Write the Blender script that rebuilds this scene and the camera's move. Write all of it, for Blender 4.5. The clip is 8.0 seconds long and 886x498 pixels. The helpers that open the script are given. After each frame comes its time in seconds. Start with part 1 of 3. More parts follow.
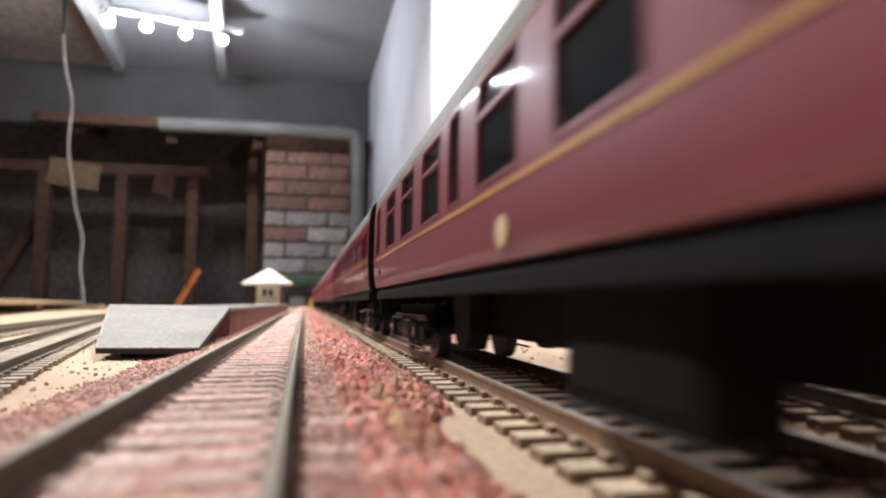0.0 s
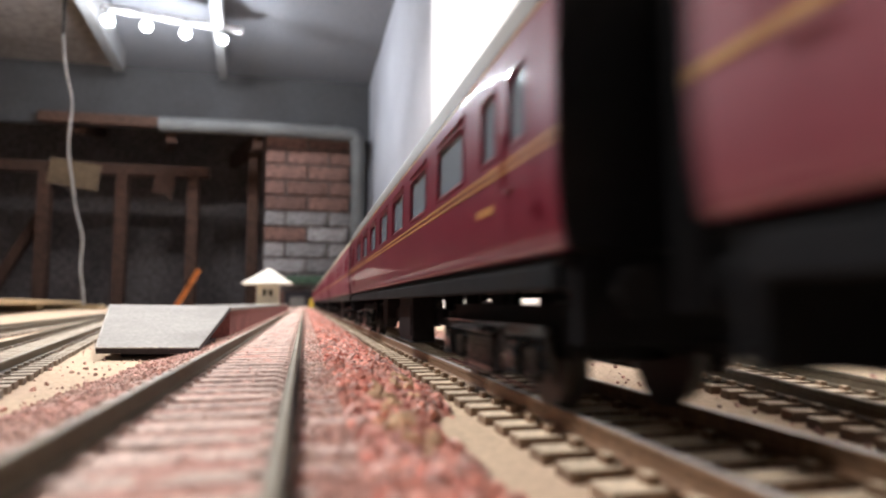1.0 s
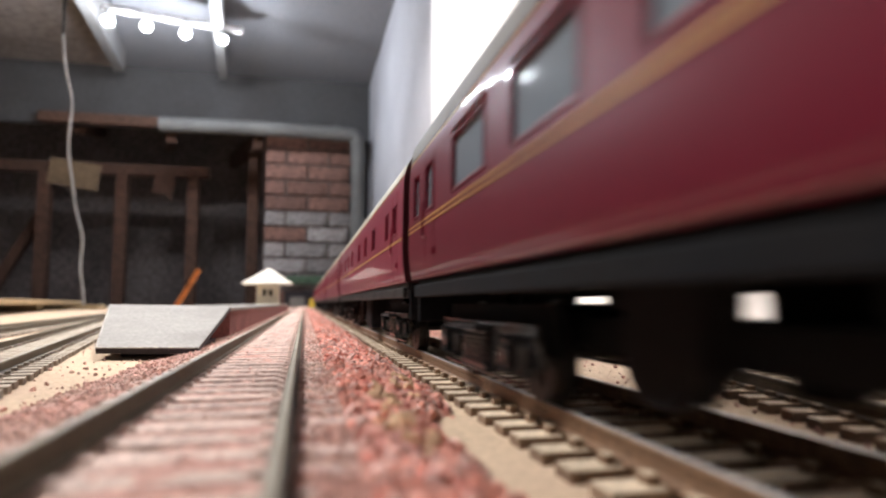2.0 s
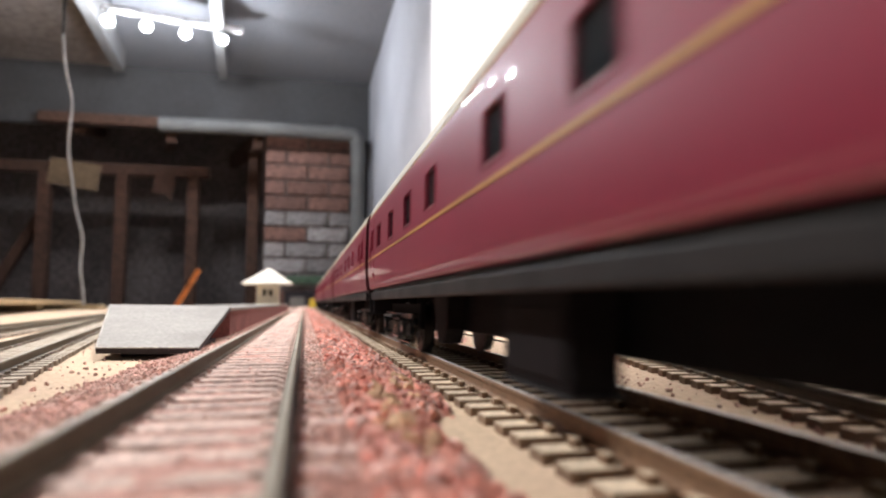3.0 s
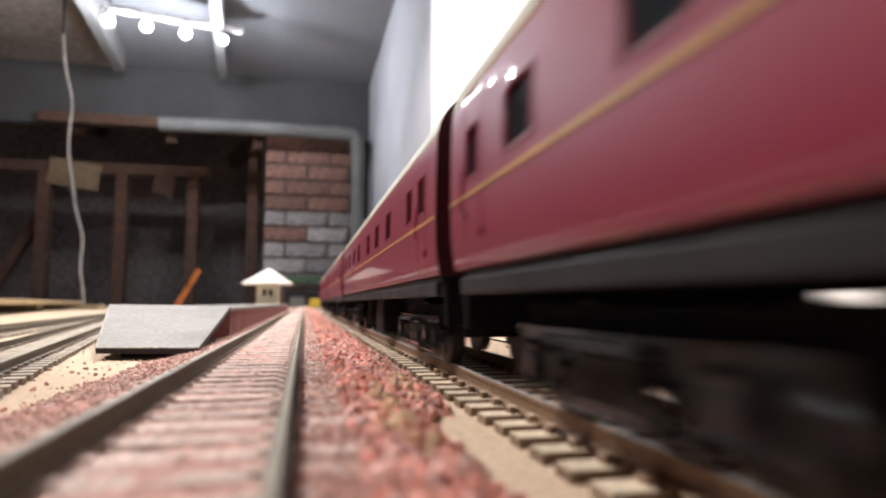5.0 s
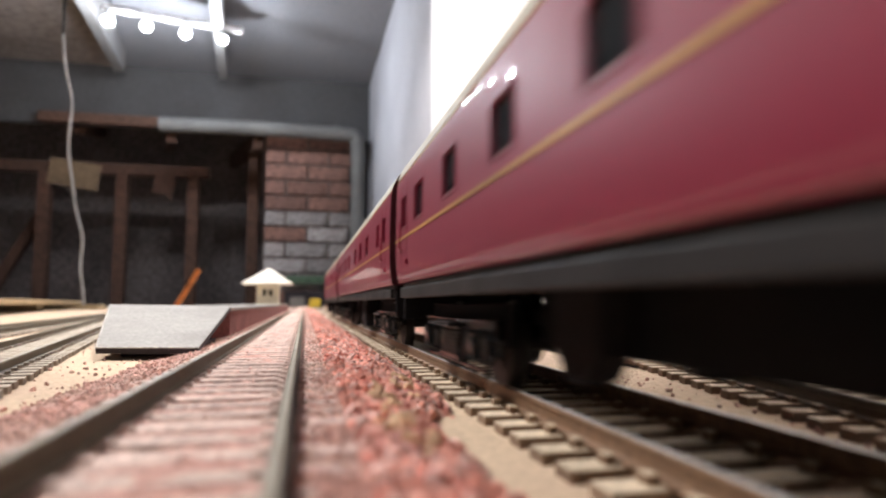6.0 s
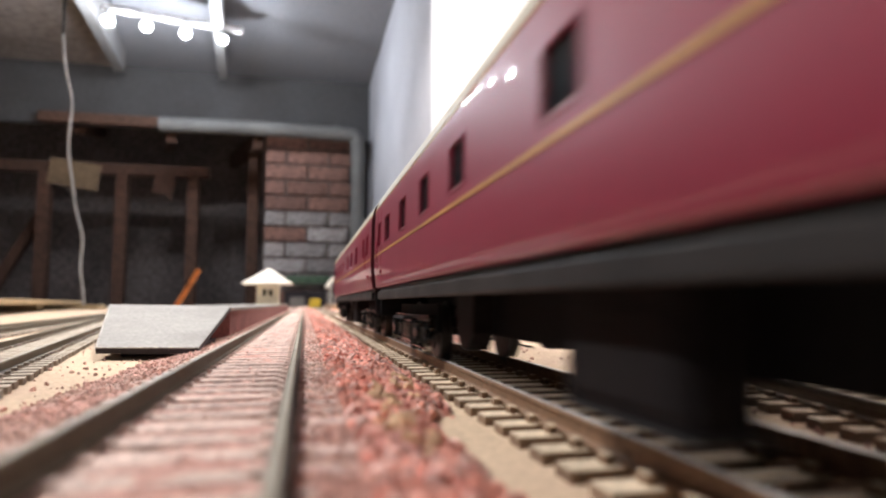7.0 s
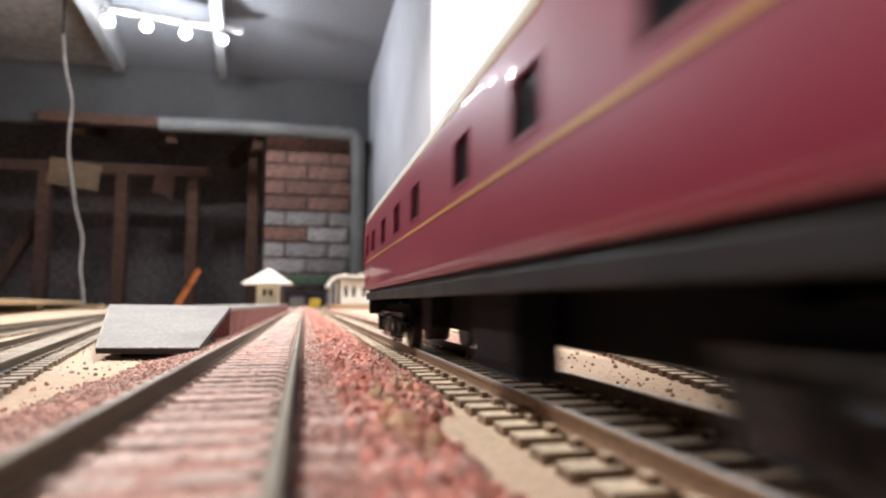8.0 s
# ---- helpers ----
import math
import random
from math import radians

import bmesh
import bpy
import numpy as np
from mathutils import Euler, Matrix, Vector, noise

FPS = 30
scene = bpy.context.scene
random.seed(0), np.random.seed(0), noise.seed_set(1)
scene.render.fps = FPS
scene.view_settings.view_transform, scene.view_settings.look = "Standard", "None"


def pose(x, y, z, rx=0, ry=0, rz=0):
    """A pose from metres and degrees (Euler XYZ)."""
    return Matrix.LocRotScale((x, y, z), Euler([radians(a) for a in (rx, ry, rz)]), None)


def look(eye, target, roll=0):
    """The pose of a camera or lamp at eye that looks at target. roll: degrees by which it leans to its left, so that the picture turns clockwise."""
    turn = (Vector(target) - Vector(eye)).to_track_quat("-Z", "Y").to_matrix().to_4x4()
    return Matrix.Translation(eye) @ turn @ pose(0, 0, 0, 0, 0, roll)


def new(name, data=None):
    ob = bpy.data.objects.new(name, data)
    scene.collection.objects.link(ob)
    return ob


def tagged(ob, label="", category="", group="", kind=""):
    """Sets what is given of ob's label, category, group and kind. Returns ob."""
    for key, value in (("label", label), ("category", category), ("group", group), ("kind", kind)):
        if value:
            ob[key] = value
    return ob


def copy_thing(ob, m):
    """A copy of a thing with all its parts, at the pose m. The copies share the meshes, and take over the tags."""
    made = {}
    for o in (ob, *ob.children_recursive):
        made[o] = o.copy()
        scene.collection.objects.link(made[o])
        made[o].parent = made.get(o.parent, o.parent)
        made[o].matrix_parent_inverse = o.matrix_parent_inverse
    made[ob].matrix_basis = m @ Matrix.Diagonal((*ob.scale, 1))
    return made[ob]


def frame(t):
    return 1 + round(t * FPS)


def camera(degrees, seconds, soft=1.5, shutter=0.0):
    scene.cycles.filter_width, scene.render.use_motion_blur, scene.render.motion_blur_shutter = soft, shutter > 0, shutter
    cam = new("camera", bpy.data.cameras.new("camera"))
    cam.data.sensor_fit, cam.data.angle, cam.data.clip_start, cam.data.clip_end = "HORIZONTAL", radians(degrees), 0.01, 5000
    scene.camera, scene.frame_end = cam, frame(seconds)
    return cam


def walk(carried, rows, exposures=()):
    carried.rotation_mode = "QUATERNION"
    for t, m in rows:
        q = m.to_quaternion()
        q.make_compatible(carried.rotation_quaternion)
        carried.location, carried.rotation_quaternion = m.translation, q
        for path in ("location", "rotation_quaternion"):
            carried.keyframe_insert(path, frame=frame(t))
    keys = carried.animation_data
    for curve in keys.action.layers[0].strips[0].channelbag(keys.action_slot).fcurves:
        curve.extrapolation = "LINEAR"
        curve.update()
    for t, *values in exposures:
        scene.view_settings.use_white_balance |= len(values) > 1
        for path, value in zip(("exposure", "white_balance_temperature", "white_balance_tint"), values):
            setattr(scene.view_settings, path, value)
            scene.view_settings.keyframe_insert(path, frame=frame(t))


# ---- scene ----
# The camera lies on the layout, its lens 10 mm above the rails of one track; lengths of the models in millimetres (MM).
MM = 0.001
cam = camera(71.0, 8.0, soft=2.0, shutter=0.55)
cam.data.dof.use_dof = True
cam.data.dof.focus_distance = 0.165
cam.data.dof.aperture_fstop = 18.0
EYE = pose(0, 0, 18.7 * MM, 94.99, 0, -12.55)
walk(cam, [(0, EYE), (8.0, EYE)], exposures=[(0, 0.15), (8.0, 0.15)])

# ---- light ----
world = bpy.data.worlds.new("attic_air")
scene.world = world
world.use_nodes = True
world.node_tree.nodes["Background"].inputs[0].default_value = (0.75, 0.8, 1.0, 1)
world.node_tree.nodes["Background"].inputs[1].default_value = 0.03


def lamp_spot(name, eye, target, power, size, colour, radius):
    data = bpy.data.lights.new(name, "SPOT")
    data.energy, data.spot_size, data.spot_blend = power, radians(size), 0.6 if size > 60 else 0.25
    data.color, data.shadow_soft_size = colour, radius
    ob = new(name, data)
    ob.matrix_world = look(eye, target)
    return ob


def lamp_point(name, eye, power, colour, radius):
    data = bpy.data.lights.new(name, "POINT")
    data.energy, data.color, data.shadow_soft_size = power, colour, radius
    ob = new(name, data)
    ob.location = eye
    return ob


WARM = (1.0, 0.965, 0.955)
COOL = (0.86, 0.92, 1.0)
# four spots of the bar at the far end, four of a bar along the layout, two narrow unseen ones added to brighten its
# back
BAR_FAR = [(-0.775, 2.60, 1.174), (-0.650, 2.66, 1.188), (-0.514, 2.72, 1.198), (-0.376, 2.78, 1.214)]
BAR_NEAR = [(-0.75, 0.05, 1.285), (-0.75, 0.50, 1.285), (-0.75, 0.95, 1.285), (-0.75, 1.40, 1.285)]
BAR_BACK = [(0.14, 0.86, 1.285), (0.14, 1.16, 1.285)]
AIM_FAR = [(-0.9, 1.6, 0), (-0.5, 1.3, 0), (-0.1, 1.2, 0), (0.1, 2.2, 0)]
AIM_NEAR = [(0.0, 0.4, 0), (0.0, 0.6, 0), (0.33, 1.1, 0.3), (0.0, 0.4, 0)]
AIM_BACK = [(0.16, 0.56, 0), (0.33, 1.45, 0.5)]
for e, a in zip(BAR_FAR, AIM_FAR):
    lamp_spot("spot_light", (e[0], e[1] - 0.01, e[2] - 0.075), (a[0], a[1], 0.2), 4.5, 165, COOL, 0.012)
    lamp_point("bulb_light", (e[0], e[1] - 0.01, e[2] - 0.08), 7.0, COOL, 0.012)
for e, a, power in zip(BAR_NEAR, AIM_NEAR, (42, 46, 66, 92)):
    lamp_spot("spot_light", (e[0], e[1], e[2] - 0.06), a, power, 115, WARM, 0.014)
for e, a, beam in zip(BAR_BACK, AIM_BACK, (38, 85)):
    lamp_spot("spot_light", (e[0], e[1], e[2] - 0.06), a, 62, beam, WARM, 0.014)


# ---- materials ----
def mat(name, base, rough=0.7, metal=0.0, grain=0.12, scale=400.0, big=30.0, bump=0.0, tint=None, coat=0.0, per_object=0.0,
        per_island=0.0, emit=0.0, spec=0.5, dust=None, coat_rough=0.04):
    """Colour with fine grain and broad stains in object space; tint: the colour of the stains."""
    m = bpy.data.materials.new(name)
    m.use_nodes = True
    nodes, links = m.node_tree.nodes, m.node_tree.links
    b = nodes["Principled BSDF"]
    b.inputs["Metallic"].default_value = metal
    b.inputs["Roughness"].default_value = rough
    b.inputs["Specular IOR Level"].default_value = spec
    b.inputs["Coat Weight"].default_value = coat
    b.inputs["Coat Roughness"].default_value = coat_rough
    co = nodes.new("ShaderNodeTexCoord")

    def noise_node(s, detail):
        n = nodes.new("ShaderNodeTexNoise")
        n.inputs["Scale"].default_value, n.inputs["Detail"].default_value = s, detail
        links.new(co.outputs["Object"], n.inputs["Vector"])
        return n

    fine, broad = noise_node(scale, 6), noise_node(big, 4)
    mix = nodes.new("ShaderNodeMix")
    mix.data_type = "RGBA"
    second = tint or tuple(c * 0.6 for c in base)
    mix.inputs[6].default_value, mix.inputs[7].default_value = (*base, 1), (*second, 1)
    ramp = nodes.new("ShaderNodeMapRange")
    ramp.inputs[1].default_value, ramp.inputs[2].default_value = 0.42, 0.72
    links.new(broad.outputs["Fac"], ramp.inputs[0])
    links.new(ramp.outputs[0], mix.inputs[0])
    val = nodes.new("ShaderNodeMapRange")
    val.inputs[1].default_value, val.inputs[2].default_value = 0.3, 0.7
    val.inputs[3].default_value, val.inputs[4].default_value = 1 - grain * 2, 1 + grain * 2
    links.new(fine.outputs["Fac"], val.inputs[0])
    hsv = nodes.new("ShaderNodeHueSaturation")
    links.new(mix.outputs[2], hsv.inputs["Color"])
    last = val.outputs[0]
    for amount, node, socket in ((per_object, "ShaderNodeObjectInfo", "Random"), (per_island, "ShaderNodeNewGeometry", "Random Per Island")):
        if amount:
            src = nodes.new(node)
            r = nodes.new("ShaderNodeMapRange")
            r.inputs[3].default_value, r.inputs[4].default_value = 1 - amount, 1 + amount
            links.new(src.outputs[socket], r.inputs[0])
            mul = nodes.new("ShaderNodeMath")
            mul.operation = "MULTIPLY"
            links.new(last, mul.inputs[0])
            links.new(r.outputs[0], mul.inputs[1])
            last = mul.outputs[0]
    links.new(last, hsv.inputs["Value"])
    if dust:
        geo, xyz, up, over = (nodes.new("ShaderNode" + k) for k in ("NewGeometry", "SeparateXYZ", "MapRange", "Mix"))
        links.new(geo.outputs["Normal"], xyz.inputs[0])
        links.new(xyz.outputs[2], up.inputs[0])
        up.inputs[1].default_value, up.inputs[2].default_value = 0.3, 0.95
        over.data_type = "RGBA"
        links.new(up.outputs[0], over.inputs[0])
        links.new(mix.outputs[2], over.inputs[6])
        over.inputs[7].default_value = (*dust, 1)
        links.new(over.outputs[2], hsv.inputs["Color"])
    links.new(hsv.outputs["Color"], b.inputs["Base Color"])
    rr = nodes.new("ShaderNodeMapRange")
    rr.inputs[3].default_value, rr.inputs[4].default_value = max(0.02, rough - 0.12), min(1, rough + 0.12)
    links.new(broad.outputs["Fac"], rr.inputs[0])
    links.new(rr.outputs[0], b.inputs["Roughness"])
    if bump:
        bp = nodes.new("ShaderNodeBump")
        bp.inputs["Strength"].default_value, bp.inputs["Distance"].default_value = 0.8, bump
        links.new(fine.outputs["Fac"], bp.inputs["Height"])
        links.new(bp.outputs[0], b.inputs["Normal"])
    if emit:
        b.inputs["Emission Color"].default_value, b.inputs["Emission Strength"].default_value = (*base, 1), emit
    return m


def glass(name, tint, rough=0.03, alpha=0.35):
    m = bpy.data.materials.new(name)
    m.use_nodes = True
    b = m.node_tree.nodes["Principled BSDF"]
    b.inputs["Base Color"].default_value = (*tint, 1)
    b.inputs["Roughness"].default_value = rough
    b.inputs["Alpha"].default_value = alpha
    b.inputs["IOR"].default_value = 1.5
    b.inputs["Specular IOR Level"].default_value = 0.12
    return m


M_BOARD = mat("painted_board", (0.57, 0.43, 0.29), 0.85, grain=0.1, scale=900, big=18, bump=0.0002, tint=(0.50, 0.36, 0.26))
M_CORK = mat("cork_strip", (0.42, 0.28, 0.18), 0.9, grain=0.25, scale=1200, big=60, bump=0.0004)
M_BALLAST = mat("red_stone", (0.67, 0.29, 0.22), 0.85, grain=0.2, scale=1500, big=90, bump=0.0002, tint=(0.62, 0.36, 0.30), per_island=0.3)
M_STONE_GREY = mat("greyish_stone", (0.62, 0.385, 0.325), 0.85, grain=0.2, scale=1500, big=90, bump=0.0002, tint=(0.48, 0.27, 0.24), per_island=0.4)
M_STONE_DARK = mat("dark_red_stone", (0.54, 0.19, 0.145), 0.85, grain=0.2, scale=1500, big=90, bump=0.0002, tint=(0.46, 0.18, 0.15), per_island=0.3)
M_GRIT = mat("pink_grit", (0.52, 0.30, 0.25), 0.9, grain=0.2, scale=1500, big=90, tint=(0.60, 0.45, 0.38), per_island=0.35)
M_BED = mat("pink_dusted_bed", (0.50, 0.27, 0.22), 0.9, grain=0.25, scale=1300, big=50, bump=0.0006, tint=(0.52, 0.40, 0.34))
M_FARBED = mat("red_dust_bed", (0.56, 0.28, 0.215), 0.9, grain=0.25, scale=900, big=40, bump=0.0006, tint=(0.52, 0.31, 0.25))
# Tarnished brown, darkened further for the shade on the rail's web.
M_RAIL = mat("tarnished_shaded_rail", (0.105, 0.085, 0.056), 0.6, metal=0.1, spec=0.3, grain=0.1, scale=900, big=60, tint=(0.11, 0.08, 0.05))
M_RUST = mat("rusty_rail", (0.19, 0.11, 0.062), 0.6, metal=0.1, grain=0.15, scale=900, big=60, tint=(0.20, 0.12, 0.07))
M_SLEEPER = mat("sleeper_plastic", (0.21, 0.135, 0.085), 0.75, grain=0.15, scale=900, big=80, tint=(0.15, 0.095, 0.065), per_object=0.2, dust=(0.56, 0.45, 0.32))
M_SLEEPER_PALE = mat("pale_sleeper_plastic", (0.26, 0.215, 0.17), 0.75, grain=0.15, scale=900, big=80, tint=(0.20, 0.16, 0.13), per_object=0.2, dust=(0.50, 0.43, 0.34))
M_SLEEPER_PINK = mat("sleeper_dusty_pink", (0.56, 0.43, 0.37), 0.85, grain=0.2, scale=900, big=90, tint=(0.42, 0.27, 0.235), per_object=0.15)
M_MAROON = mat("maroon_paint", (0.205, 0.012, 0.037), 0.5, spec=0.4, grain=0.02, scale=700, big=12, tint=(0.18, 0.011, 0.033), coat=0.32, coat_rough=0.03)
M_MAROON_DEEP = mat("deep_maroon_paint", (0.120, 0.008, 0.021), 0.45, spec=0.12, grain=0.02, scale=700, big=12, tint=(0.105, 0.008, 0.019), coat=0.25, coat_rough=0.06)
M_DULL = mat("dull_maroon_paint", (0.18, 0.036, 0.052), 0.5, spec=0.35, grain=0.03, scale=700, big=12, tint=(0.14, 0.032, 0.044), coat=0.25, coat_rough=0.1)
# Maroon darkened to put the shade between carriages into their ends.
M_END = mat("shaded_end_maroon", (0.055, 0.006, 0.011), 0.6, spec=0.2, grain=0.05)
M_ROOF = mat("roof_grey", (0.40, 0.36, 0.27), 0.6, grain=0.05, scale=600, big=14, tint=(0.33, 0.30, 0.24))
M_ROOF_DARK = mat("dark_roof_grey", (0.13, 0.115, 0.10), 0.6, grain=0.05, scale=600, big=14)
M_RAILTOP = mat("polished_rail_top", (0.55, 0.55, 0.56), 0.35, metal=0.3, grain=0.06, scale=900, big=60, tint=(0.42, 0.38, 0.33))
# Rail top under overhead light, put into a paler colour.
M_LITTOP = mat("lit_rail_top", (0.31, 0.27, 0.20), 0.5, metal=0.1, grain=0.1, scale=900, big=60, tint=(0.20, 0.17, 0.12))
M_GOLD = mat("lining_yellow", (0.40, 0.21, 0.06), 0.5, grain=0.05, spec=0.3)
M_BLACK = mat("underframe_black", (0.008, 0.0085, 0.010), 0.7, grain=0.1, scale=600, big=60, tint=(0.012, 0.011, 0.011), spec=0.06)
M_BOGIE = mat("bogie_black", (0.012, 0.0118, 0.0125), 0.2, grain=0.15, scale=700, big=80, tint=(0.022, 0.02, 0.019), spec=0.8)
M_BOX = mat("dusty_equipment_box", (0.010, 0.009, 0.010), 0.6, grain=0.12, scale=600, big=60, tint=(0.014, 0.012, 0.012), spec=0.06)
M_SOLE = mat("solebar_black", (0.024, 0.0225, 0.0225), 0.5, grain=0.1, scale=600, big=60, spec=0.14)
M_GLASS = glass("carriage_glass", (0.02, 0.025, 0.03), 0.06, 0.6)
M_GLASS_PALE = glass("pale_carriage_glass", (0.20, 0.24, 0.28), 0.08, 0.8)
M_INSIDE = mat("dark_interior", (0.05, 0.03, 0.025), 0.8)
M_FRAME = mat("window_frame_metal", (0.30, 0.12, 0.13), 0.4, metal=0.3)
M_CREAM = mat("cream_paper", (0.6, 0.5, 0.3), 0.6)
M_SLATE = mat("grey_card", (0.275, 0.262, 0.245), 0.8, grain=0.1, scale=700, big=45, tint=(0.225, 0.213, 0.20), bump=0.0001)
M_WORN = mat("worn_pale_card", (0.50, 0.47, 0.43), 0.85, grain=0.3, scale=2500, big=300, tint=(0.16, 0.15, 0.14))
M_CARDEDGE = mat("card_dark_edge", (0.03, 0.025, 0.03), 0.9)
M_BRICKRED = mat("platform_brick_paper", (0.22, 0.07, 0.06), 0.85, grain=0.15, scale=700, big=60)
M_WHITEMODEL = mat("white_plastic", (0.86, 0.83, 0.75), 0.5, grain=0.03, scale=300, big=20, tint=(0.74, 0.70, 0.60))
M_CREAMMODEL = mat("cream_plastic", (0.82, 0.76, 0.60), 0.55, grain=0.03, scale=300, big=20)
M_DARKPANE = mat("dark_pane", (0.08, 0.07, 0.05), 0.2)
M_TABLE = mat("plywood", (0.52, 0.40, 0.24), 0.75, grain=0.1, scale=80, big=8, tint=(0.45, 0.32, 0.18))
M_CEIL = mat("grey_ceiling_board", (0.235, 0.235, 0.255), 0.9, grain=0.05, scale=60, big=2.5, tint=(0.22, 0.22, 0.24))
M_SIDEBOARD = mat("brown_roof_boards", (0.34, 0.29, 0.27), 0.95, grain=0.15, scale=30, big=3, tint=(0.24, 0.20, 0.18))
M_BULK = mat("dim_ceiling_tone", (0.085, 0.083, 0.085), 0.9, grain=0.05, scale=60, big=2.5, tint=(0.065, 0.06, 0.06))
M_RAFTER = mat("grey_painted_rafter", (0.24, 0.235, 0.235), 0.5, grain=0.05, scale=60, big=3, tint=(0.18, 0.17, 0.165))
M_WALL = mat("pale_grey_wall", (0.50, 0.50, 0.54), 0.85, grain=0.03, scale=60, big=3, tint=(0.43, 0.43, 0.47))
M_WHITEBOARD = mat("white_backboard", (0.88, 0.88, 0.88), 0.8, grain=0.01, scale=60, big=3, tint=(0.85, 0.85, 0.85))
# Base colour lifted beyond dark boards to stand in for lens veil.
M_DARKWALL = mat("veil_lifted_attic_boards", (0.28, 0.235, 0.225), 0.95, grain=0.2, scale=30, big=3)
M_TIMBER = mat("old_timber", (0.11, 0.058, 0.040), 0.85, grain=0.2, scale=40, big=5, tint=(0.13, 0.062, 0.042))
M_BRICK = mat("chimney_brick", (0.20, 0.104, 0.082), 0.9, grain=0.25, scale=60, big=6, tint=(0.15, 0.09, 0.078), bump=0.003, per_object=0.2)
M_PALEBRICK = mat("limewashed_brick", (0.32, 0.295, 0.29), 0.9, grain=0.2, scale=50, big=8, tint=(0.20, 0.15, 0.14), bump=0.003, per_object=0.25)
M_MORTAR = mat("mortar", (0.16, 0.125, 0.115), 0.95, grain=0.2, scale=80, big=6)
M_PIPE = mat("grey_duct", (0.16, 0.157, 0.152), 0.6, grain=0.05, scale=30, big=4)
M_CORD = mat("white_flex", (0.62, 0.64, 0.68), 0.5, grain=0.03)
M_LAMPWHITE = mat("white_lamp_metal", (0.88, 0.89, 0.92), 0.4, grain=0.02)
M_GLOW = mat("lamp_glow", (0.95, 0.97, 1.0), 0.5, emit=9.0)
M_ORANGE = mat("orange_stick", (0.65, 0.20, 0.05), 0.6, grain=0.08)
M_CARDBOARD = mat("cardboard", (0.30, 0.20, 0.12), 0.8, grain=0.1, scale=40, big=6)
M_YELLOW = mat("yellow_plastic", (0.60, 0.42, 0.03), 0.5)
M_GREEN = mat("green_card", (0.10, 0.16, 0.10), 0.8)
M_STRAW = mat("dry_grass", (0.66, 0.44, 0.27), 0.9, per_island=0.3)


# ---- mesh helpers ----
def part(name, bm, material, parent=None, label="", smooth=False):
    me = bpy.data.meshes.new(name)
    bm.to_mesh(me)
    bm.free()
    me.materials.append(material)
    if smooth:
        for p in me.polygons:
            p.use_smooth = True
        me.set_sharp_from_angle(angle=radians(28))
    ob = new(name, me)
    ob.parent = parent
    if label:
        ob["label"] = label
    return ob


def thing(name, label, category, at=(0, 0, 0), group="", kind=""):
    ob = new(name)
    ob.empty_display_size = 0.01
    ob.location = at
    return tagged(ob, label, category, group, kind)


def add_box(bm, x0, x1, y0, y1, z0, z1, bevel=0.0):
    r = bmesh.ops.create_cube(bm, size=1.0)
    vs = r["verts"]
    for v in vs:
        v.co = Vector(((x0 + x1) / 2 + v.co.x * (x1 - x0), (y0 + y1) / 2 + v.co.y * (y1 - y0), (z0 + z1) / 2 + v.co.z * (z1 - z0)))
    if bevel:
        edges = {e for v in vs for e in v.link_edges}
        bmesh.ops.bevel(bm, geom=list(edges), offset=bevel, segments=2, affect="EDGES", profile=0.5)
    return bm


def box(x0, x1, y0, y1, z0, z1, bevel=0.0):
    return add_box(bmesh.new(), x0, x1, y0, y1, z0, z1, bevel)


def add_tube(bm, a, b, r0, r1=None, n=16):
    a, b = Vector(a), Vector(b)
    r1 = r0 if r1 is None else r1
    m = Matrix.Translation((a + b) / 2) @ (b - a).to_track_quat("Z", "Y").to_matrix().to_4x4()
    bmesh.ops.create_cone(bm, cap_ends=True, segments=n, radius1=r0, radius2=r1, depth=(b - a).length, matrix=m)
    return bm


def tube(a, b, r0, r1=None, n=16):
    return add_tube(bmesh.new(), a, b, r0, r1, n)


def prism(section, y0, y1, caps=True):
    """A section of (x, z) points, counter-clockwise, drawn out along y."""
    bm = bmesh.new()
    a = [bm.verts.new((x, y0, z)) for x, z in section]
    b = [bm.verts.new((x, y1, z)) for x, z in section]
    n = len(section)
    for i in range(n):
        bm.faces.new((a[i], b[i], b[(i + 1) % n], a[(i + 1) % n]))
    if caps:
        bm.faces.new(a)
        bm.faces.new(b[::-1])
    bmesh.ops.recalc_face_normals(bm, faces=bm.faces)
    return bm


def curve_thing(name, points, radius, material, parent=None):
    cu = bpy.data.curves.new(name, "CURVE")
    cu.dimensions, cu.bevel_depth, cu.bevel_resolution = "3D", radius, 4
    sp = cu.splines.new("NURBS")
    sp.points.add(len(points) - 1)
    for p, q in zip(sp.points, points):
        p.co = (*q, 1)
    sp.use_endpoint_u, sp.order_u = True, 3
    ob = new(name, cu)
    dg = bpy.context.evaluated_depsgraph_get()
    me = bpy.data.meshes.new_from_object(ob.evaluated_get(dg))
    bpy.data.objects.remove(ob)
    me.materials.clear()
    me.materials.append(material)
    out = new(name, me)
    out.parent = parent
    return out


# ---- the attic ----
def slab(name, bm, material, label, category="wall"):
    return tagged(part(name, bm, material), label, category, kind="structure")


def ceil_z(y):
    return 1.33


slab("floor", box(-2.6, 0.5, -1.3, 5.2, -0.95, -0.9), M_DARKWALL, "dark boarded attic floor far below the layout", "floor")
slab("wall_east", box(0.36, 0.46, -1.2, 3.66, -0.9, 1.65), M_WALL, "pale grey painted attic wall beside the layout")
slab("wall_south", box(-2.5, 0.46, -1.3, -1.2, -0.9, 1.75), M_WALL, "pale grey painted attic wall behind the layout")
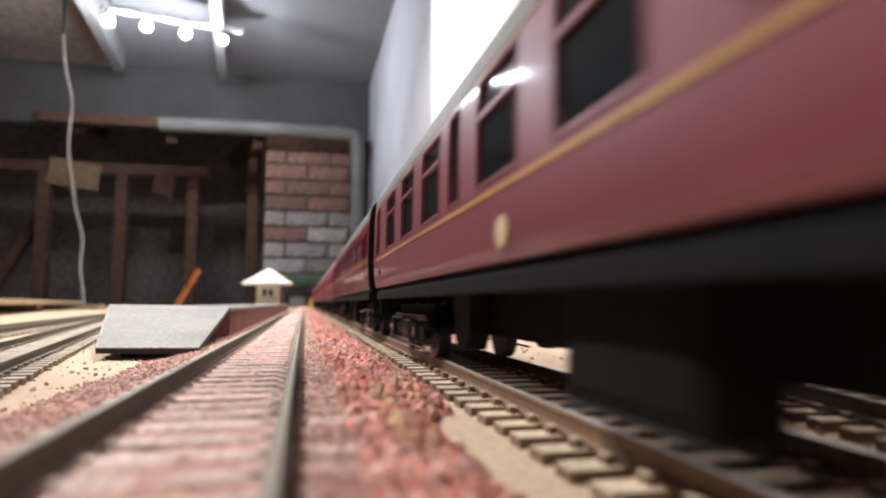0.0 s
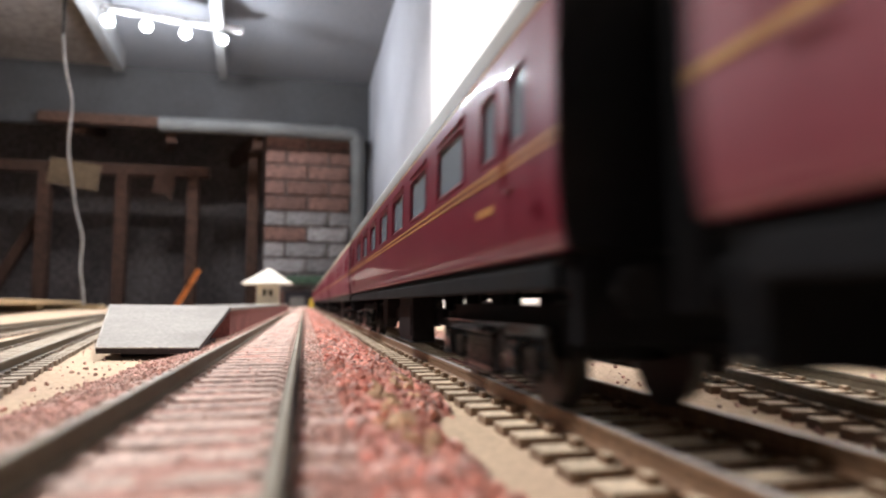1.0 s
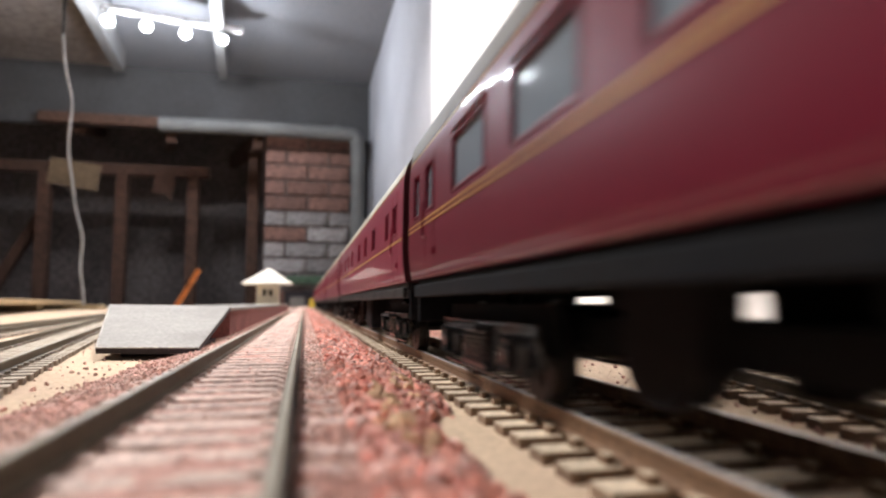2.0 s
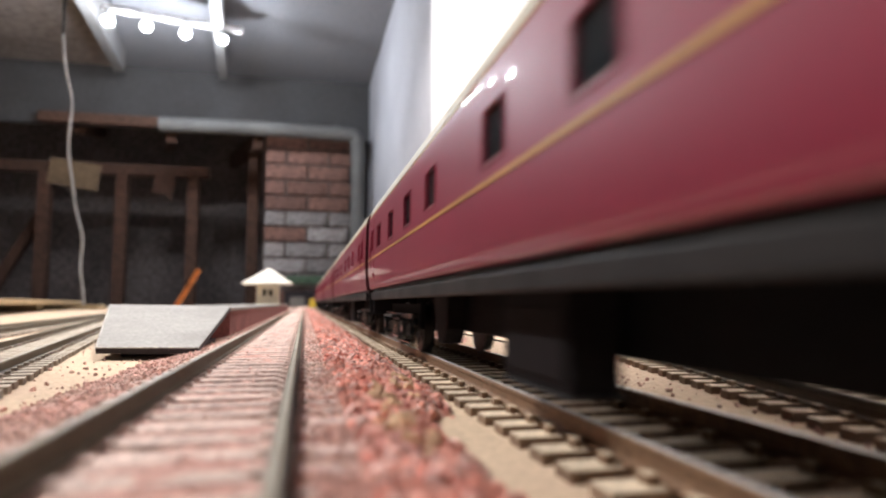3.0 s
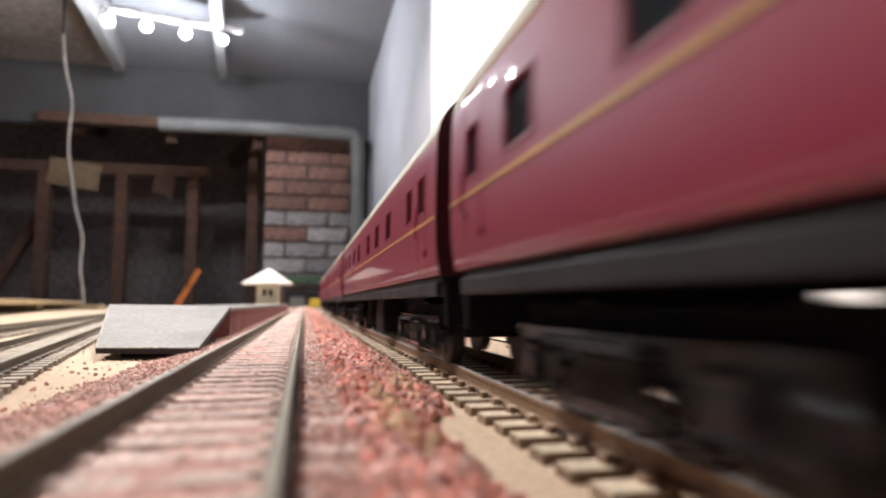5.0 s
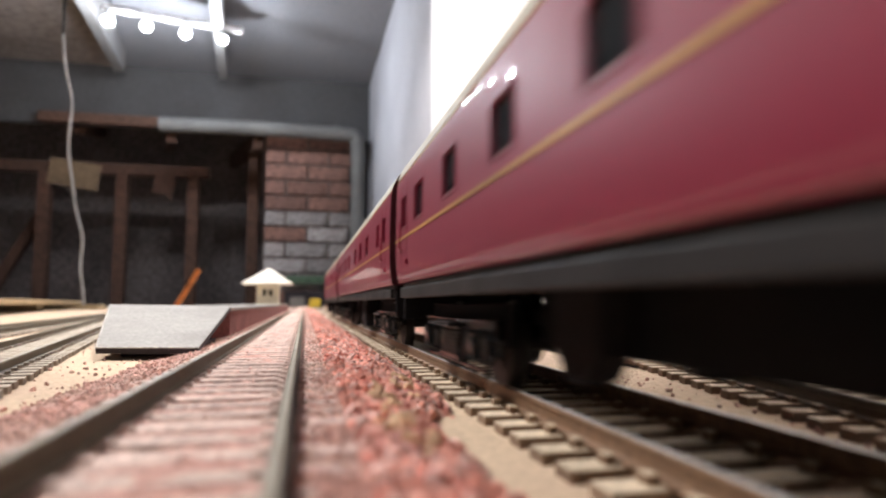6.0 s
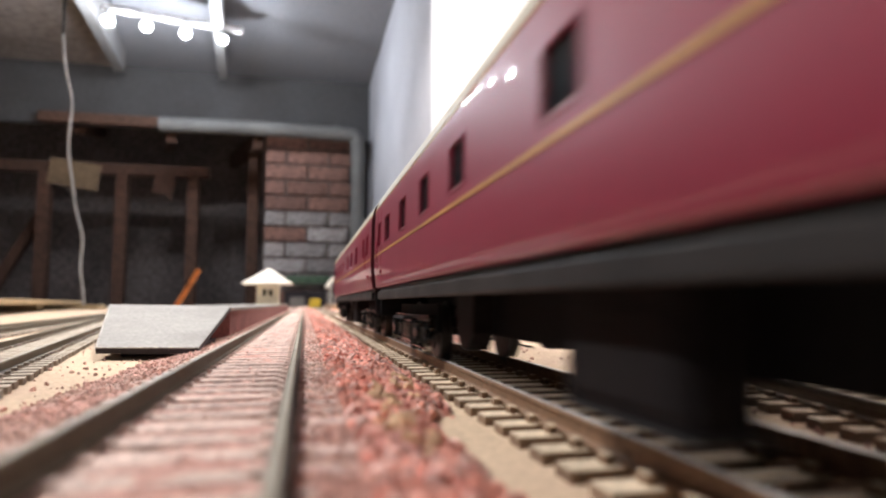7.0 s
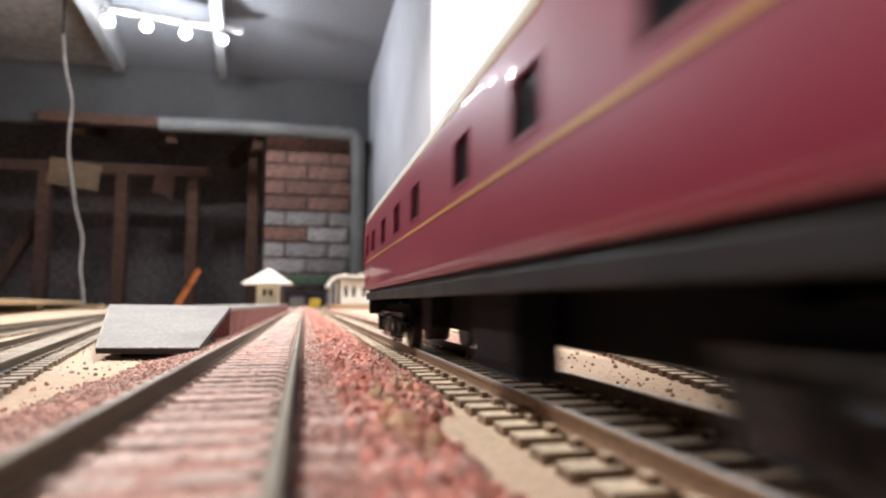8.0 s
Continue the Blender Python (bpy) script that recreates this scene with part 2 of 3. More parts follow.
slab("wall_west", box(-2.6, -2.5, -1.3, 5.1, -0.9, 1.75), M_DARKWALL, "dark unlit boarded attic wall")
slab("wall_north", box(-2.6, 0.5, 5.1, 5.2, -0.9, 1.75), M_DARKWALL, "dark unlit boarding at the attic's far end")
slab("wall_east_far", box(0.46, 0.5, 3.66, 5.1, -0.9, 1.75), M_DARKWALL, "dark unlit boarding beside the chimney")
slab("ceiling", box(-0.985, 0.46, -1.2, 3.66, 1.33, 1.36), M_CEIL, "grey painted boarded attic ceiling", "ceiling")
slab("ceiling_side", box(-2.5, -0.987, -1.2, 3.66, 1.33, 1.36), M_SIDEBOARD, "dark brown bare boards of the attic roof", "ceiling")
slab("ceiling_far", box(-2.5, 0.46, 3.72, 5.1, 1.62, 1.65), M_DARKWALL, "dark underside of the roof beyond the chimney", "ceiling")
# Added panel, darkened so its lit front reads as dim ceiling running on.
slab("bulkhead", box(-2.5, 0.36, 3.66, 3.69, 0.985, 1.33), M_BULK, "added drop panel over the chimney in the far ceiling's dim tone")
slab("backboard", box(0.335, 0.357, -1.1, 1.655, 0.0, 1.3, 0.003), M_WHITEBOARD, "bright white painted backboard standing along the layout", "backboard")

baseboard = tagged(part("ground", box(-1.75, 0.335, -0.9, 3.25, -0.012, 0.0014, 0.0005), M_BOARD),
                   "sand-coloured painted layout baseboard strewn with dust", "baseboard", kind="structure")
table = thing("trestle_table", "rough timber frame under the layout", "table", (0, 0, 0))
for y in (-0.85, 1.1, 3.15):
    part("cross_beam", box(-1.7, 0.3, y, y + 0.045, -0.08, -0.0125, 0.002), M_TIMBER, table)
    for x in (-1.65, -0.7, 0.25):
        part("leg", box(x, x + 0.045, y + 0.0455, y + 0.09, -0.9, -0.0125, 0.002), M_TIMBER, table)

# chimney of single bricks
chimney = thing("chimney_breast", "old brick chimney breast, its lower bricks limewashed", "chimney", (0, 3.55, 0), kind="structure")
part("core", box(-0.218, 0.246, 0.012, 0.45, -0.9, 0.985), M_MORTAR, chimney, "crumbling grey mortar")
brick_mesh = {}
rng = random.Random(4)
course, length, joint = 0.088, 0.235, 0.012
for k in range(-2, 11):
    z = k * course + 0.012
    x = -0.224 - (length / 2 if k % 2 else 0)
    while x < 0.252 - 0.02:
        a, b = max(x, -0.224), min(x + length - joint, 0.252)
        if b - a > 0.03:
            w = round(b - a, 3)
            pale = z < 0.50 + rng.uniform(-0.06, 0.06) and rng.random() < 0.8
            key = (w, pale)
            if key not in brick_mesh:
                bm = box(-w / 2, w / 2, -0.006, 0.05, 0, course - joint, 0.004)
                ob = part("brick", bm, M_PALEBRICK if pale else M_BRICK, chimney)
                brick_mesh[key] = ob.data
            else:
                ob = new("brick", brick_mesh[key])
                ob.parent = chimney
            ob.location = ((a + b) / 2, rng.uniform(-0.004, 0.004), z)
        x += length

duct = thing("ventilation_duct", "grey round ventilation duct bent down beside the chimney", "duct", (0, 3.4, 0))
curve_thing("pipe", [(-0.75, 0.0, 0.945), (-0.42, 0, 0.955), (0.0, 0, 0.952), (0.20, 0, 0.95), (0.268, 0, 0.945), (0.276, 0, 0.87), (0.276, 0, 0.75),
                     (0.276, 0, 0.3), (0.276, 0, -0.88)], 0.04, M_PIPE, duct)
for z in (0.80, 0.45):
    part("collar", tube((0.276, 0, z), (0.276, 0, z + 0.03), 0.044), M_PIPE, duct)
part("collar", tube((0.14, 0, 0.951), (0.17, 0, 0.951), 0.044), M_PIPE, duct)

for i, px in enumerate((-1.525, -1.10, -0.69, -0.33)):
    post = part("timber_post", box(-0.035, 0.035, -0.035, 0.035, -0.9, 0.80 if i < 3 else 1.4, 0.005), M_TIMBER)
    post.location = (px, 4.1, 0)
    tagged(post, "dark rough timber post under the roof", "post", "roof posts")
beam = part("timber_beam", box(-1.95, -0.6, 4.07, 4.13, 0.80, 0.87, 0.005), M_TIMBER)
tagged(beam, "dark horizontal timber purlin on the posts", "beam")
for i in range(5):
    r = part("rafter", box(-0.03, 0.03, 0, 1.9, -0.10, 0, 0.004), M_TIMBER)
    r.matrix_world = pose(-2.2 + i * 0.48, 3.75, 1.1 - 0.02 * i, 19 - 3 * i, 0, 12)
    tagged(r, "dark sloping roof rafter", "rafter", "roof rafters")
for px, w in ((-0.90, 0.05), (-0.392, 0.045)):
    r = part("ceiling_rafter", box(-w / 2, w / 2, -2.6, 0.62, -0.12, 0, 0.004), M_RAFTER)
    r.matrix_world = pose(px, 2.79, ceil_z(2.79), 0, 0, 5)
    tagged(r, "grey painted rafter under the ceiling boards", "rafter", "ceiling rafters")
brace = part("diagonal_brace", box(-0.03, 0.03, -0.03, 0.03, 0, 1.0, 0.004), M_TIMBER)
brace.matrix_world = pose(-2.05, 4.25, -0.3, 0, 28, 0)
tagged(brace, "dark diagonal timber brace", "brace")

rail_beam = part("timber_purlin", box(-1.40, -0.62, 3.60, 3.655, 0.985, 1.04, 0.005), M_TIMBER)
tagged(rail_beam, "reddish-brown timber purlin under the ceiling's edge", "beam")
rag = bmesh.new()
outline = [(-0.055, 0.0), (0.06, 0.0), (0.075, -0.09), (0.05, -0.14), (0.045, -0.20), (0.01, -0.16), (-0.07, -0.15), (-0.05, -0.07)]
for y in (0.0, 0.006):
    rag.faces.new([rag.verts.new((x, y, z)) for x, z in outline])
rag.verts.ensure_lookup_table()
n = len(outline)
for i in range(n):
    rag.faces.new((rag.verts[i], rag.verts[(i + 1) % n], rag.verts[n + (i + 1) % n], rag.verts[n + i]))
bmesh.ops.recalc_face_normals(rag, faces=rag.faces)
rag = part("torn_felt", rag, M_TIMBER)
rag.matrix_world = pose(-0.86, 4.060, 0.845)
tagged(rag, "torn brown roofing felt hanging from the beam", "felt")

carton = part("cardboard_sheet", box(-0.14, 0.14, 0, 0.012, -0.08, 0.08, 0.002), M_CARDBOARD)
carton.matrix_world = pose(-1.36, 4.055, 0.79, 0, 8, 0)
tagged(carton, "torn brown cardboard sheet nailed to the timbers", "cardboard")


def spot_bar(places, aims, label):
    bar = thing("ceiling_spot_bar", label, "ceiling light", group="spot bars")
    a, b = Vector(places[0]), Vector(places[-1])
    d = (b - a).normalized()
    rail = part("rail", box(-0.03, (b - a).length + 0.09, -0.016, 0.016, 0, 0.022, 0.003), M_LAMPWHITE, bar)
    rail.matrix_world = Matrix.Translation(a) @ d.to_track_quat("X", "Z").to_matrix().to_4x4()
    for p in (a, b):
        top = ceil_z(p.y)
        if top > p.z + 0.03:
            part("rod", tube(p + Vector((0, 0, 0.02)), (p.x, p.y, top), 0.004, n=8), M_PIPE, bar)
    for p, q in zip(places, aims):
        p = Vector(p)
        way = (Vector(q) - p).normalized()
        part("arm", tube(p, p - Vector((0, 0, 0.03)), 0.006), M_LAMPWHITE, bar)
        c = p - Vector((0, 0, 0.032))
        bm = tube(c - way * 0.02, c + way * 0.018, 0.012, 0.024, 20)
        head = part("head", bm, M_LAMPWHITE, bar)
        part("bulb", tube(c + way * 0.0182, c + way * 0.021, 0.021, 0.019, 20), M_GLOW, head, "glowing white bulb face")
    return bar


spot_bar(BAR_FAR, AIM_FAR, "white ceiling bar with four lit spotlights, far end")
spot_bar(BAR_NEAR, AIM_NEAR, "white ceiling bar with four lit spotlights over the layout")
spot_bar(BAR_BACK, AIM_BACK, "added short white ceiling bar, unseen, whose two spots brighten the layout's back")

cord = curve_thing("hanging_flex", [(-0.719, 2.0, 0.82), (-0.716, 2.0, 0.77), (-0.705, 2.0, 0.70), (-0.681, 2.0, 0.61), (-0.691, 2.0, 0.52), (-0.689, 2.0, 0.46),
                             (-0.674, 2.0, 0.38), (-0.662, 2.0, 0.29), (-0.635, 2.0, 0.21), (-0.644, 2.0, 0.12), (-0.630, 2.0, 0.06), (-0.626, 2.0, 0.0145)], 0.0034, M_CORD)
tagged(cord, "white electric flex hanging crookedly from the ceiling", "cable")
hook = curve_thing("flex_hook", [(-0.719, 2.0, 0.82), (-0.722, 2.0, 1.0), (-0.722, 2.0, ceil_z(2.0))], 0.004, M_BLACK)
tagged(hook, "thin dark wire holding up the flex", "wire")

stick = part("orange_stick", tube((-0.453, 2.4, 0.0), (-0.376, 2.4, 0.142), 0.010, 0.010, 8), M_ORANGE)
tagged(stick, "orange wooden stick leaning upright on the layout", "stick")

ply = thing("plywood_board", "pale plywood board raised on blocks at the layout's side", "board")
ply.matrix_world = pose(-0.42, 1.0, 0, 0, 0, 13)
part("sheet", box(-1.1, 0, -0.35, 1.25, 0.0165, 0.0255, 0.001), M_TABLE, ply)
for y in (0.10, 0.62, 1.1):
    for x in (-0.9, -0.09):
        part("block", box(x, x + 0.05, y, y + 0.12, 0, 0.0165, 0.001), M_TABLE, ply)
low_board = part("timber_plank", box(-0.30, 0.02, -0.06, 0.06, 0, 0.0145, 0.001), M_TABLE)
low_board.matrix_world = pose(-0.60, 2.0, 0, 0, 0, 6)
tagged(low_board, "short pale timber plank lying on the layout", "plank")

# ---- tracks: rails on sleepers, 16.5 mm gauge ----
RAIL_SECTION = [(-1.0, 0), (1.0, 0), (1.0, 0.3), (0.25, 0.55), (0.25, 1.8), (0.5, 2.0), (0.5, 2.52), (0.36, 2.65), (-0.36, 2.65), (-0.5, 2.52), (-0.5, 2.0), (-0.25, 1.8), (-0.25, 0.55), (-1.0, 0.3)]


def sleeper_bm(y0=0.0, bm=None, w=1.4, chair=0.85, top=2.95):
    bm = bm or bmesh.new()
    add_box(bm, -15 * MM, 15 * MM, (y0 - w) * MM, (y0 + w) * MM, 0, top * MM, 0.18 * MM)
    for s in (-1, 1):
        for o in (-1, 1):
            cx = s * 8.6 + o * 1.75
            add_box(bm, (cx - 0.55) * MM, (cx + 0.55) * MM, (y0 - 0.9) * MM, (y0 + 0.9) * MM, (top - 0.05) * MM, (2.9 + chair) * MM)
    return bm


def track(label, at, turn, z, length, near, sleeper_mat, rail_mat, start=-120, pitch=8.1, half=1.9, chair=0.85, deep=2.95):
    """near: length of track with sleepers as pieces; beyond it they are one mesh."""
    t = thing("railway_track", label, "model track", group="model tracks")
    t.matrix_world = pose(at[0] * MM, at[1] * MM, z * MM, 0, 0, turn)
    for s in (-1, 1):
        sec = [((s * 8.6 + x) * MM, (2.97 + q) * MM) for x, q in RAIL_SECTION]
        rail = part("rail", prism(sec, start * MM, length * MM), rail_mat, t)
        # Thin paler strip: the light on the rail's top, as colour.
        part("running_surface", box((s * 8.6 - 0.34) * MM, (s * 8.6 + 0.34) * MM, start * MM, length * MM, 5.621 * MM, 5.66 * MM),
             M_RAILTOP if rail_mat is M_RUST else M_LITTOP, rail, "running surface coloured paler as if lit")
    r = random.Random(int(at[0]))
    mesh = None
    y = start + 5
    while y < near:
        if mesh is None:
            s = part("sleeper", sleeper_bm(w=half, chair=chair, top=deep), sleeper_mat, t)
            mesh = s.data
        else:
            s = new("sleeper", mesh)
            s.parent = t
        s.matrix_local = pose(r.uniform(-0.2, 0.2) * MM, y * MM, 0, 0, 0, r.uniform(-0.8, 0.8))
        y += pitch
    if y < length:
        vs, fs = [], []
        while y < length - 3:
            i = len(vs)
            for q in (0, deep):
                vs += [(-15 * MM, (y - half) * MM, q * MM), (15 * MM, (y - half) * MM, q * MM), (15 * MM, (y + half) * MM, q * MM), (-15 * MM, (y + half) * MM, q * MM)]
            fs += [[i + a for a in f] for f in ((0, 3, 2, 1), (4, 5, 6, 7), (0, 1, 5, 4), (1, 2, 6, 5), (2, 3, 7, 6), (3, 0, 4, 7))]
            y += pitch
        me = bpy.data.meshes.new("sleepers")
        me.from_pydata(vs, [], fs)
        me.materials.append(sleeper_mat)
        far = new("sleepers", me)
        far.parent = t
        far["kind"] = "stuff"
    return t


LEFT_X, LEFT_Z, RIGHT_X = -10.2, 3.1, 40.3
track("dusty model track half buried in pink ballast", (LEFT_X, 0), 0, LEFT_Z, 3150, 800, M_SLEEPER_PINK, M_RAIL, start=-10, pitch=6.8, half=1.75, chair=0.4)
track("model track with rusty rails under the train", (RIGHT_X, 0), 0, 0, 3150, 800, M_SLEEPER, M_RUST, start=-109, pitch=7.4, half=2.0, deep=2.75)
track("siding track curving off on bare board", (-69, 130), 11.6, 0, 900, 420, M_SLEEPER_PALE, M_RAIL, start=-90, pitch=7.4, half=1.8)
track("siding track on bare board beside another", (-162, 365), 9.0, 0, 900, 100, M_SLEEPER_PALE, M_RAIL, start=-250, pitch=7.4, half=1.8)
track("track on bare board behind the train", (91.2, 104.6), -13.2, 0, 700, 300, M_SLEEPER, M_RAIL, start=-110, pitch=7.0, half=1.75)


# ---- ballast ----
def grid_sheet(name, x0, x1, y0, y1, step, height, material):
    nx, ny = int((x1 - x0) / step) + 1, int((y1 - y0) / (step * 1.5)) + 1
    vs = []
    for j in range(ny):
        for i in range(nx):
            x, y = x0 + (x1 - x0) * i / (nx - 1), y0 + (y1 - y0) * j / (ny - 1)
            vs.append((x * MM, y * MM, height(x, y) * MM))
    fs = [(j * nx + i, j * nx + i + 1, (j + 1) * nx + i + 1, (j + 1) * nx + i) for j in range(ny - 1) for i in range(nx - 1)]
    me = bpy.data.meshes.new(name)
    me.from_pydata(vs, [], fs)
    me.materials.append(material)
    for p in me.polygons:
        p.use_smooth = True
    return new(name, me)


def bed_height(x, y):
    n = noise.noise((x * 0.12, y * 0.12, 0)) * 0.5 + noise.noise((x * 0.5, y * 0.5, 3)) * 0.35
    if x < -24:
        edge = (x + 45) / 21
        return 1.3 + edge * 4.4 + n * max(0, min(1, edge * 2))
    if x < 5:
        return 5.86 + n * 0.9 + 0.15 * noise.noise((x * 0.05, y * 0.03, 9))
    toe = 17.8 + 6.0 * max(0.0, min(1.0, (y - 88) / 10))
    fall = max(0.0, min(1.0, (toe - x) / (toe - 9.0)))
    return (5.9 + n + 0.9 * noise.noise((x * 0.2, y * 0.05, 5))) * fall ** 0.8 + 1.4 * (1 - fall) - (0.9 if fall < 0.02 else 0)


bed = grid_sheet("ballast_bed", -46.5, 25.0, 12, 3140, 1.6, bed_height, M_BED)
tagged(bed, "pink-dusted red ballast bed beneath the track", "ballast", kind="stuff")


def far_height(x, y):
    """Thin ballast that spreads over the board round the far part of the train's track."""
    n = noise.noise((x * 0.15, y * 0.1, 21)) * 0.5 + noise.noise((x * 0.6, y * 0.6, 7)) * 0.25
    rise = max(0.0, min(1.0, (y - 215 - 30 * noise.noise((x * 0.06, 0, 4))) / 120))
    side = max(0.0, min(1.0, (88 - x) / 14))
    return 0.9 + (1.25 + n) * rise * side


far_bed = grid_sheet("ballast_bed", 21.5, 90, 190, 1900, 2.2, far_height, M_FARBED)
tagged(far_bed, "thin pink-red ballast dusted round the far track", "ballast", kind="stuff")
cork = part("cork_underlay", box(-30 * MM, 6 * MM, 10 * MM, 3.14, 0.0, 3.05 * MM), M_CORK)
tagged(cork, "brown cork strip laid under the track", "underlay", kind="structure")

ICO_V = []
ICO_F = []
_bm = bmesh.new()
bmesh.ops.create_icosphere(_bm, subdivisions=1, radius=1.0)
ICO_V = np.array([v.co[:] for v in _bm.verts])
ICO_F = np.array([[v.index for v in f.verts] for f in _bm.faces])
_bm.free()


def stones(name, places, sizes, material, label, seed):
    g = np.random.default_rng(seed)
    n = len(places)
    pts = np.asarray(places)
    v = ICO_V[None] * (1 + g.uniform(-0.32, 0.32, (n, len(ICO_V), 1)))
    v = v * g.uniform(0.6, 1.15, (n, 1, 3))
    q = g.normal(size=(n, 4))
    q /= np.linalg.norm(q, axis=1, keepdims=True)
    w, x, y, z = q.T
    R = np.stack([1 - 2 * (y * y + z * z), 2 * (x * y - w * z), 2 * (x * z + w * y), 2 * (x * y + w * z), 1 - 2 * (x * x + z * z), 2 * (y * z - w * x),
                  2 * (x * z - w * y), 2 * (y * z + w * x), 1 - 2 * (x * x + y * y)], axis=1).reshape(n, 3, 3)
    v = np.einsum("nij,nkj->nki", R, v) * np.asarray(sizes)[:, None, None] + pts[:, None, :]
    f = ICO_F[None] + (np.arange(n) * len(ICO_V))[:, None, None]
    me = bpy.data.meshes.new(name)
    me.from_pydata((v.reshape(-1, 3) * MM).tolist(), [], f.reshape(-1, 3).tolist())
    me.materials.append(material)
    return tagged(new(name, me), label, "ballast", kind="stuff")


g = np.random.default_rng(11)
heap_p, heap_s = [], []
for _ in range(46000):
    y = 30 + 1500 * g.random() ** 1.7
    x = g.uniform(5.2, 25)
    limit = 17.2 if y < 92 + 4 * math.sin(x) else 23.4
    if x > limit - 0.5:
        continue
    s = 0.24 + 0.9 * g.random() ** 2.2
    heap_p.append((x, y, bed_height(x, y) + s * g.uniform(-0.2, 0.5) + 0.5 * noise.noise((x * 0.35, y * 0.35, 2))))
    heap_s.append(s)
stones("ballast_heap", heap_p[::2], heap_s[::2], M_BALLAST, "loose heap of coarse red stone ballast between tracks", 2)
stones("ballast_heap", heap_p[1::4], heap_s[1::4], M_STONE_GREY, "dusty grey-pink stones among the red ballast heap", 12)
stones("ballast_heap", heap_p[3::4], heap_s[3::4], M_STONE_DARK, "dark red stones among the ballast heap", 13)
fine_p, fine_s = [], []
for _ in range(32000):
    y = 20 + 1300 * g.random() ** 1.8
    x = g.choice([-19.8 - 26 * g.random() ** 1.3, -19.8 - 26 * g.random(), g.uniform(-18, -3), g.uniform(-0.5, 5)])
    if -18.5 < x < -2.5 and g.random() < 0.6:
        continue
    s = 0.08 + 0.3 * g.random() ** 3 if -19 < x < -2 else 0.12 + 0.4 * g.random() ** 2
    fine_p.append((x, y, bed_height(x, y) + s * 0.2))
    fine_s.append(s)
for _ in range(5000):
    x, y = g.uniform(23.5, 84), 225 + 900 * g.random() ** 1.6
    s = 0.15 + 0.6 * g.random() ** 2
    if far_height(x, y) > 1.4:
        fine_p.append((x, y, far_height(x, y) + s * 0.2))
        fine_s.append(s)
stones("ballast_fines", fine_p, fine_s, M_GRIT, "fine pink-red ballast grains scattered over the sleepers", 3)
loose_p, loose_s = [], []
for _ in range(2200):
    x, y = (-44 - 100 * g.random() ** 2, g.uniform(90, 700)) if g.random() < 0.5 else (g.uniform(57, 130), 60 + 500 * g.random() ** 2)
    s = 0.15 + 0.6 * g.random() ** 2
    loose_p.append((x, y, 1.35 + s * 0.5))
    loose_s.append(s)
stones("stray_ballast", loose_p, loose_s, M_GRIT, "stray red stones on the bare board", 5)
straw_p = [(g.normal(c, 0.9), g.normal(d, 3.5), 0) for c, d in ((9.5, 68), (11, 88), (12.5, 78), (15.5, 104), (10.5, 60), (18, 118)) for _ in range(13)]
straw_p = [(x, y, bed_height(x, y) + 0.9) for x, y, _ in straw_p if 6 < x < (16.8 if y < 92 else 22)]
stones("dry_scatter", straw_p, g.uniform(0.45, 1.05, len(straw_p)), M_STRAW, "straw-coloured scatter among the red stones", 6)

# ---- platform, ramp, hut, station ----
platform = thing("station_platform", "model platform with brick-red side and pale grey top", "platform", group="")
part("side", prism([(-80 * MM, 0.0), (-33 * MM, 0.0), (-33 * MM, 15.0 * MM), (-80 * MM, 15.0 * MM)], 0.30, 1.35), M_BRICKRED, platform, "brick-red printed side wall")
part("top", box(-81 * MM, -32.5 * MM, 0.30, 1.352, 15.05 * MM, 16.9 * MM, 0.3 * MM), M_SLATE, platform, "pale grey card paving")
ramp = thing("platform_ramp", "pale grey card ramp sloping down from the platform", "ramp")
bm = bmesh.new()
top = [(-61.5, 208.5, 5.0), (-30.9, 201, 5.0), (-32.5, 297, 17.2), (-82.6, 297, 17.9)]
a = [bm.verts.new((x * MM, y * MM, z * MM)) for x, y, z in top]
b = [bm.verts.new((x * MM, (y + 0.3) * MM, (z - 1.6) * MM)) for x, y, z in top]
bm.faces.new(a)
bm.faces.new(b[::-1])
for i in range(4):
    bm.faces.new((a[i], b[i], b[(i + 1) % 4], a[(i + 1) % 4]))
bmesh.ops.recalc_face_normals(bm, faces=bm.faces)
part("core", bm, M_CARDEDGE, ramp, "dark card core")
bm = bmesh.new()
a = [bm.verts.new((x * MM, y * MM, (z + 0.02) * MM)) for x, y, z in top]
b = [bm.verts.new((x * MM, y * MM, (z + 0.32) * MM)) for x, y, z in top]
bm.faces.new(a[::-1])
bm.faces.new(b)
for i in range(4):
    bm.faces.new((a[i], a[(i + 1) % 4], b[(i + 1) % 4], b[i]))
bmesh.ops.recalc_face_normals(bm, faces=bm.faces)
part("paving_sheet", bm, M_SLATE, ramp, "pale grey card surface")
for q, w in (((top[0], top[3]), 0.3), ((top[0], top[1]), 0.22)):
    a, b = (Vector((x * MM, y * MM, (z + 0.28) * MM)) for x, y, z in q)
    part("worn_edge", tube(a, b, w * MM, n=6), M_WORN, ramp, "pale worn card edge")
part("scuff", box(-56 * MM, -51 * MM, 0.2275, 0.2282, 7.95 * MM, 8.12 * MM), M_WHITEMODEL, ramp, "white glue scuff")
part("support", box(-58 * MM, -34 * MM, 0.222, 0.262, 0, 5.1 * MM), M_CARDEDGE, ramp, "dark card support")

hut = thing("platform_hut", "small white model hut with a pyramid roof on the platform", "model building", (-0.0540, 0.99, 0.0169))
part("wall", box(-0.0165, 0.0165, -0.0165, 0.0165, 0, 0.031, 0.0005), M_CREAMMODEL, hut)
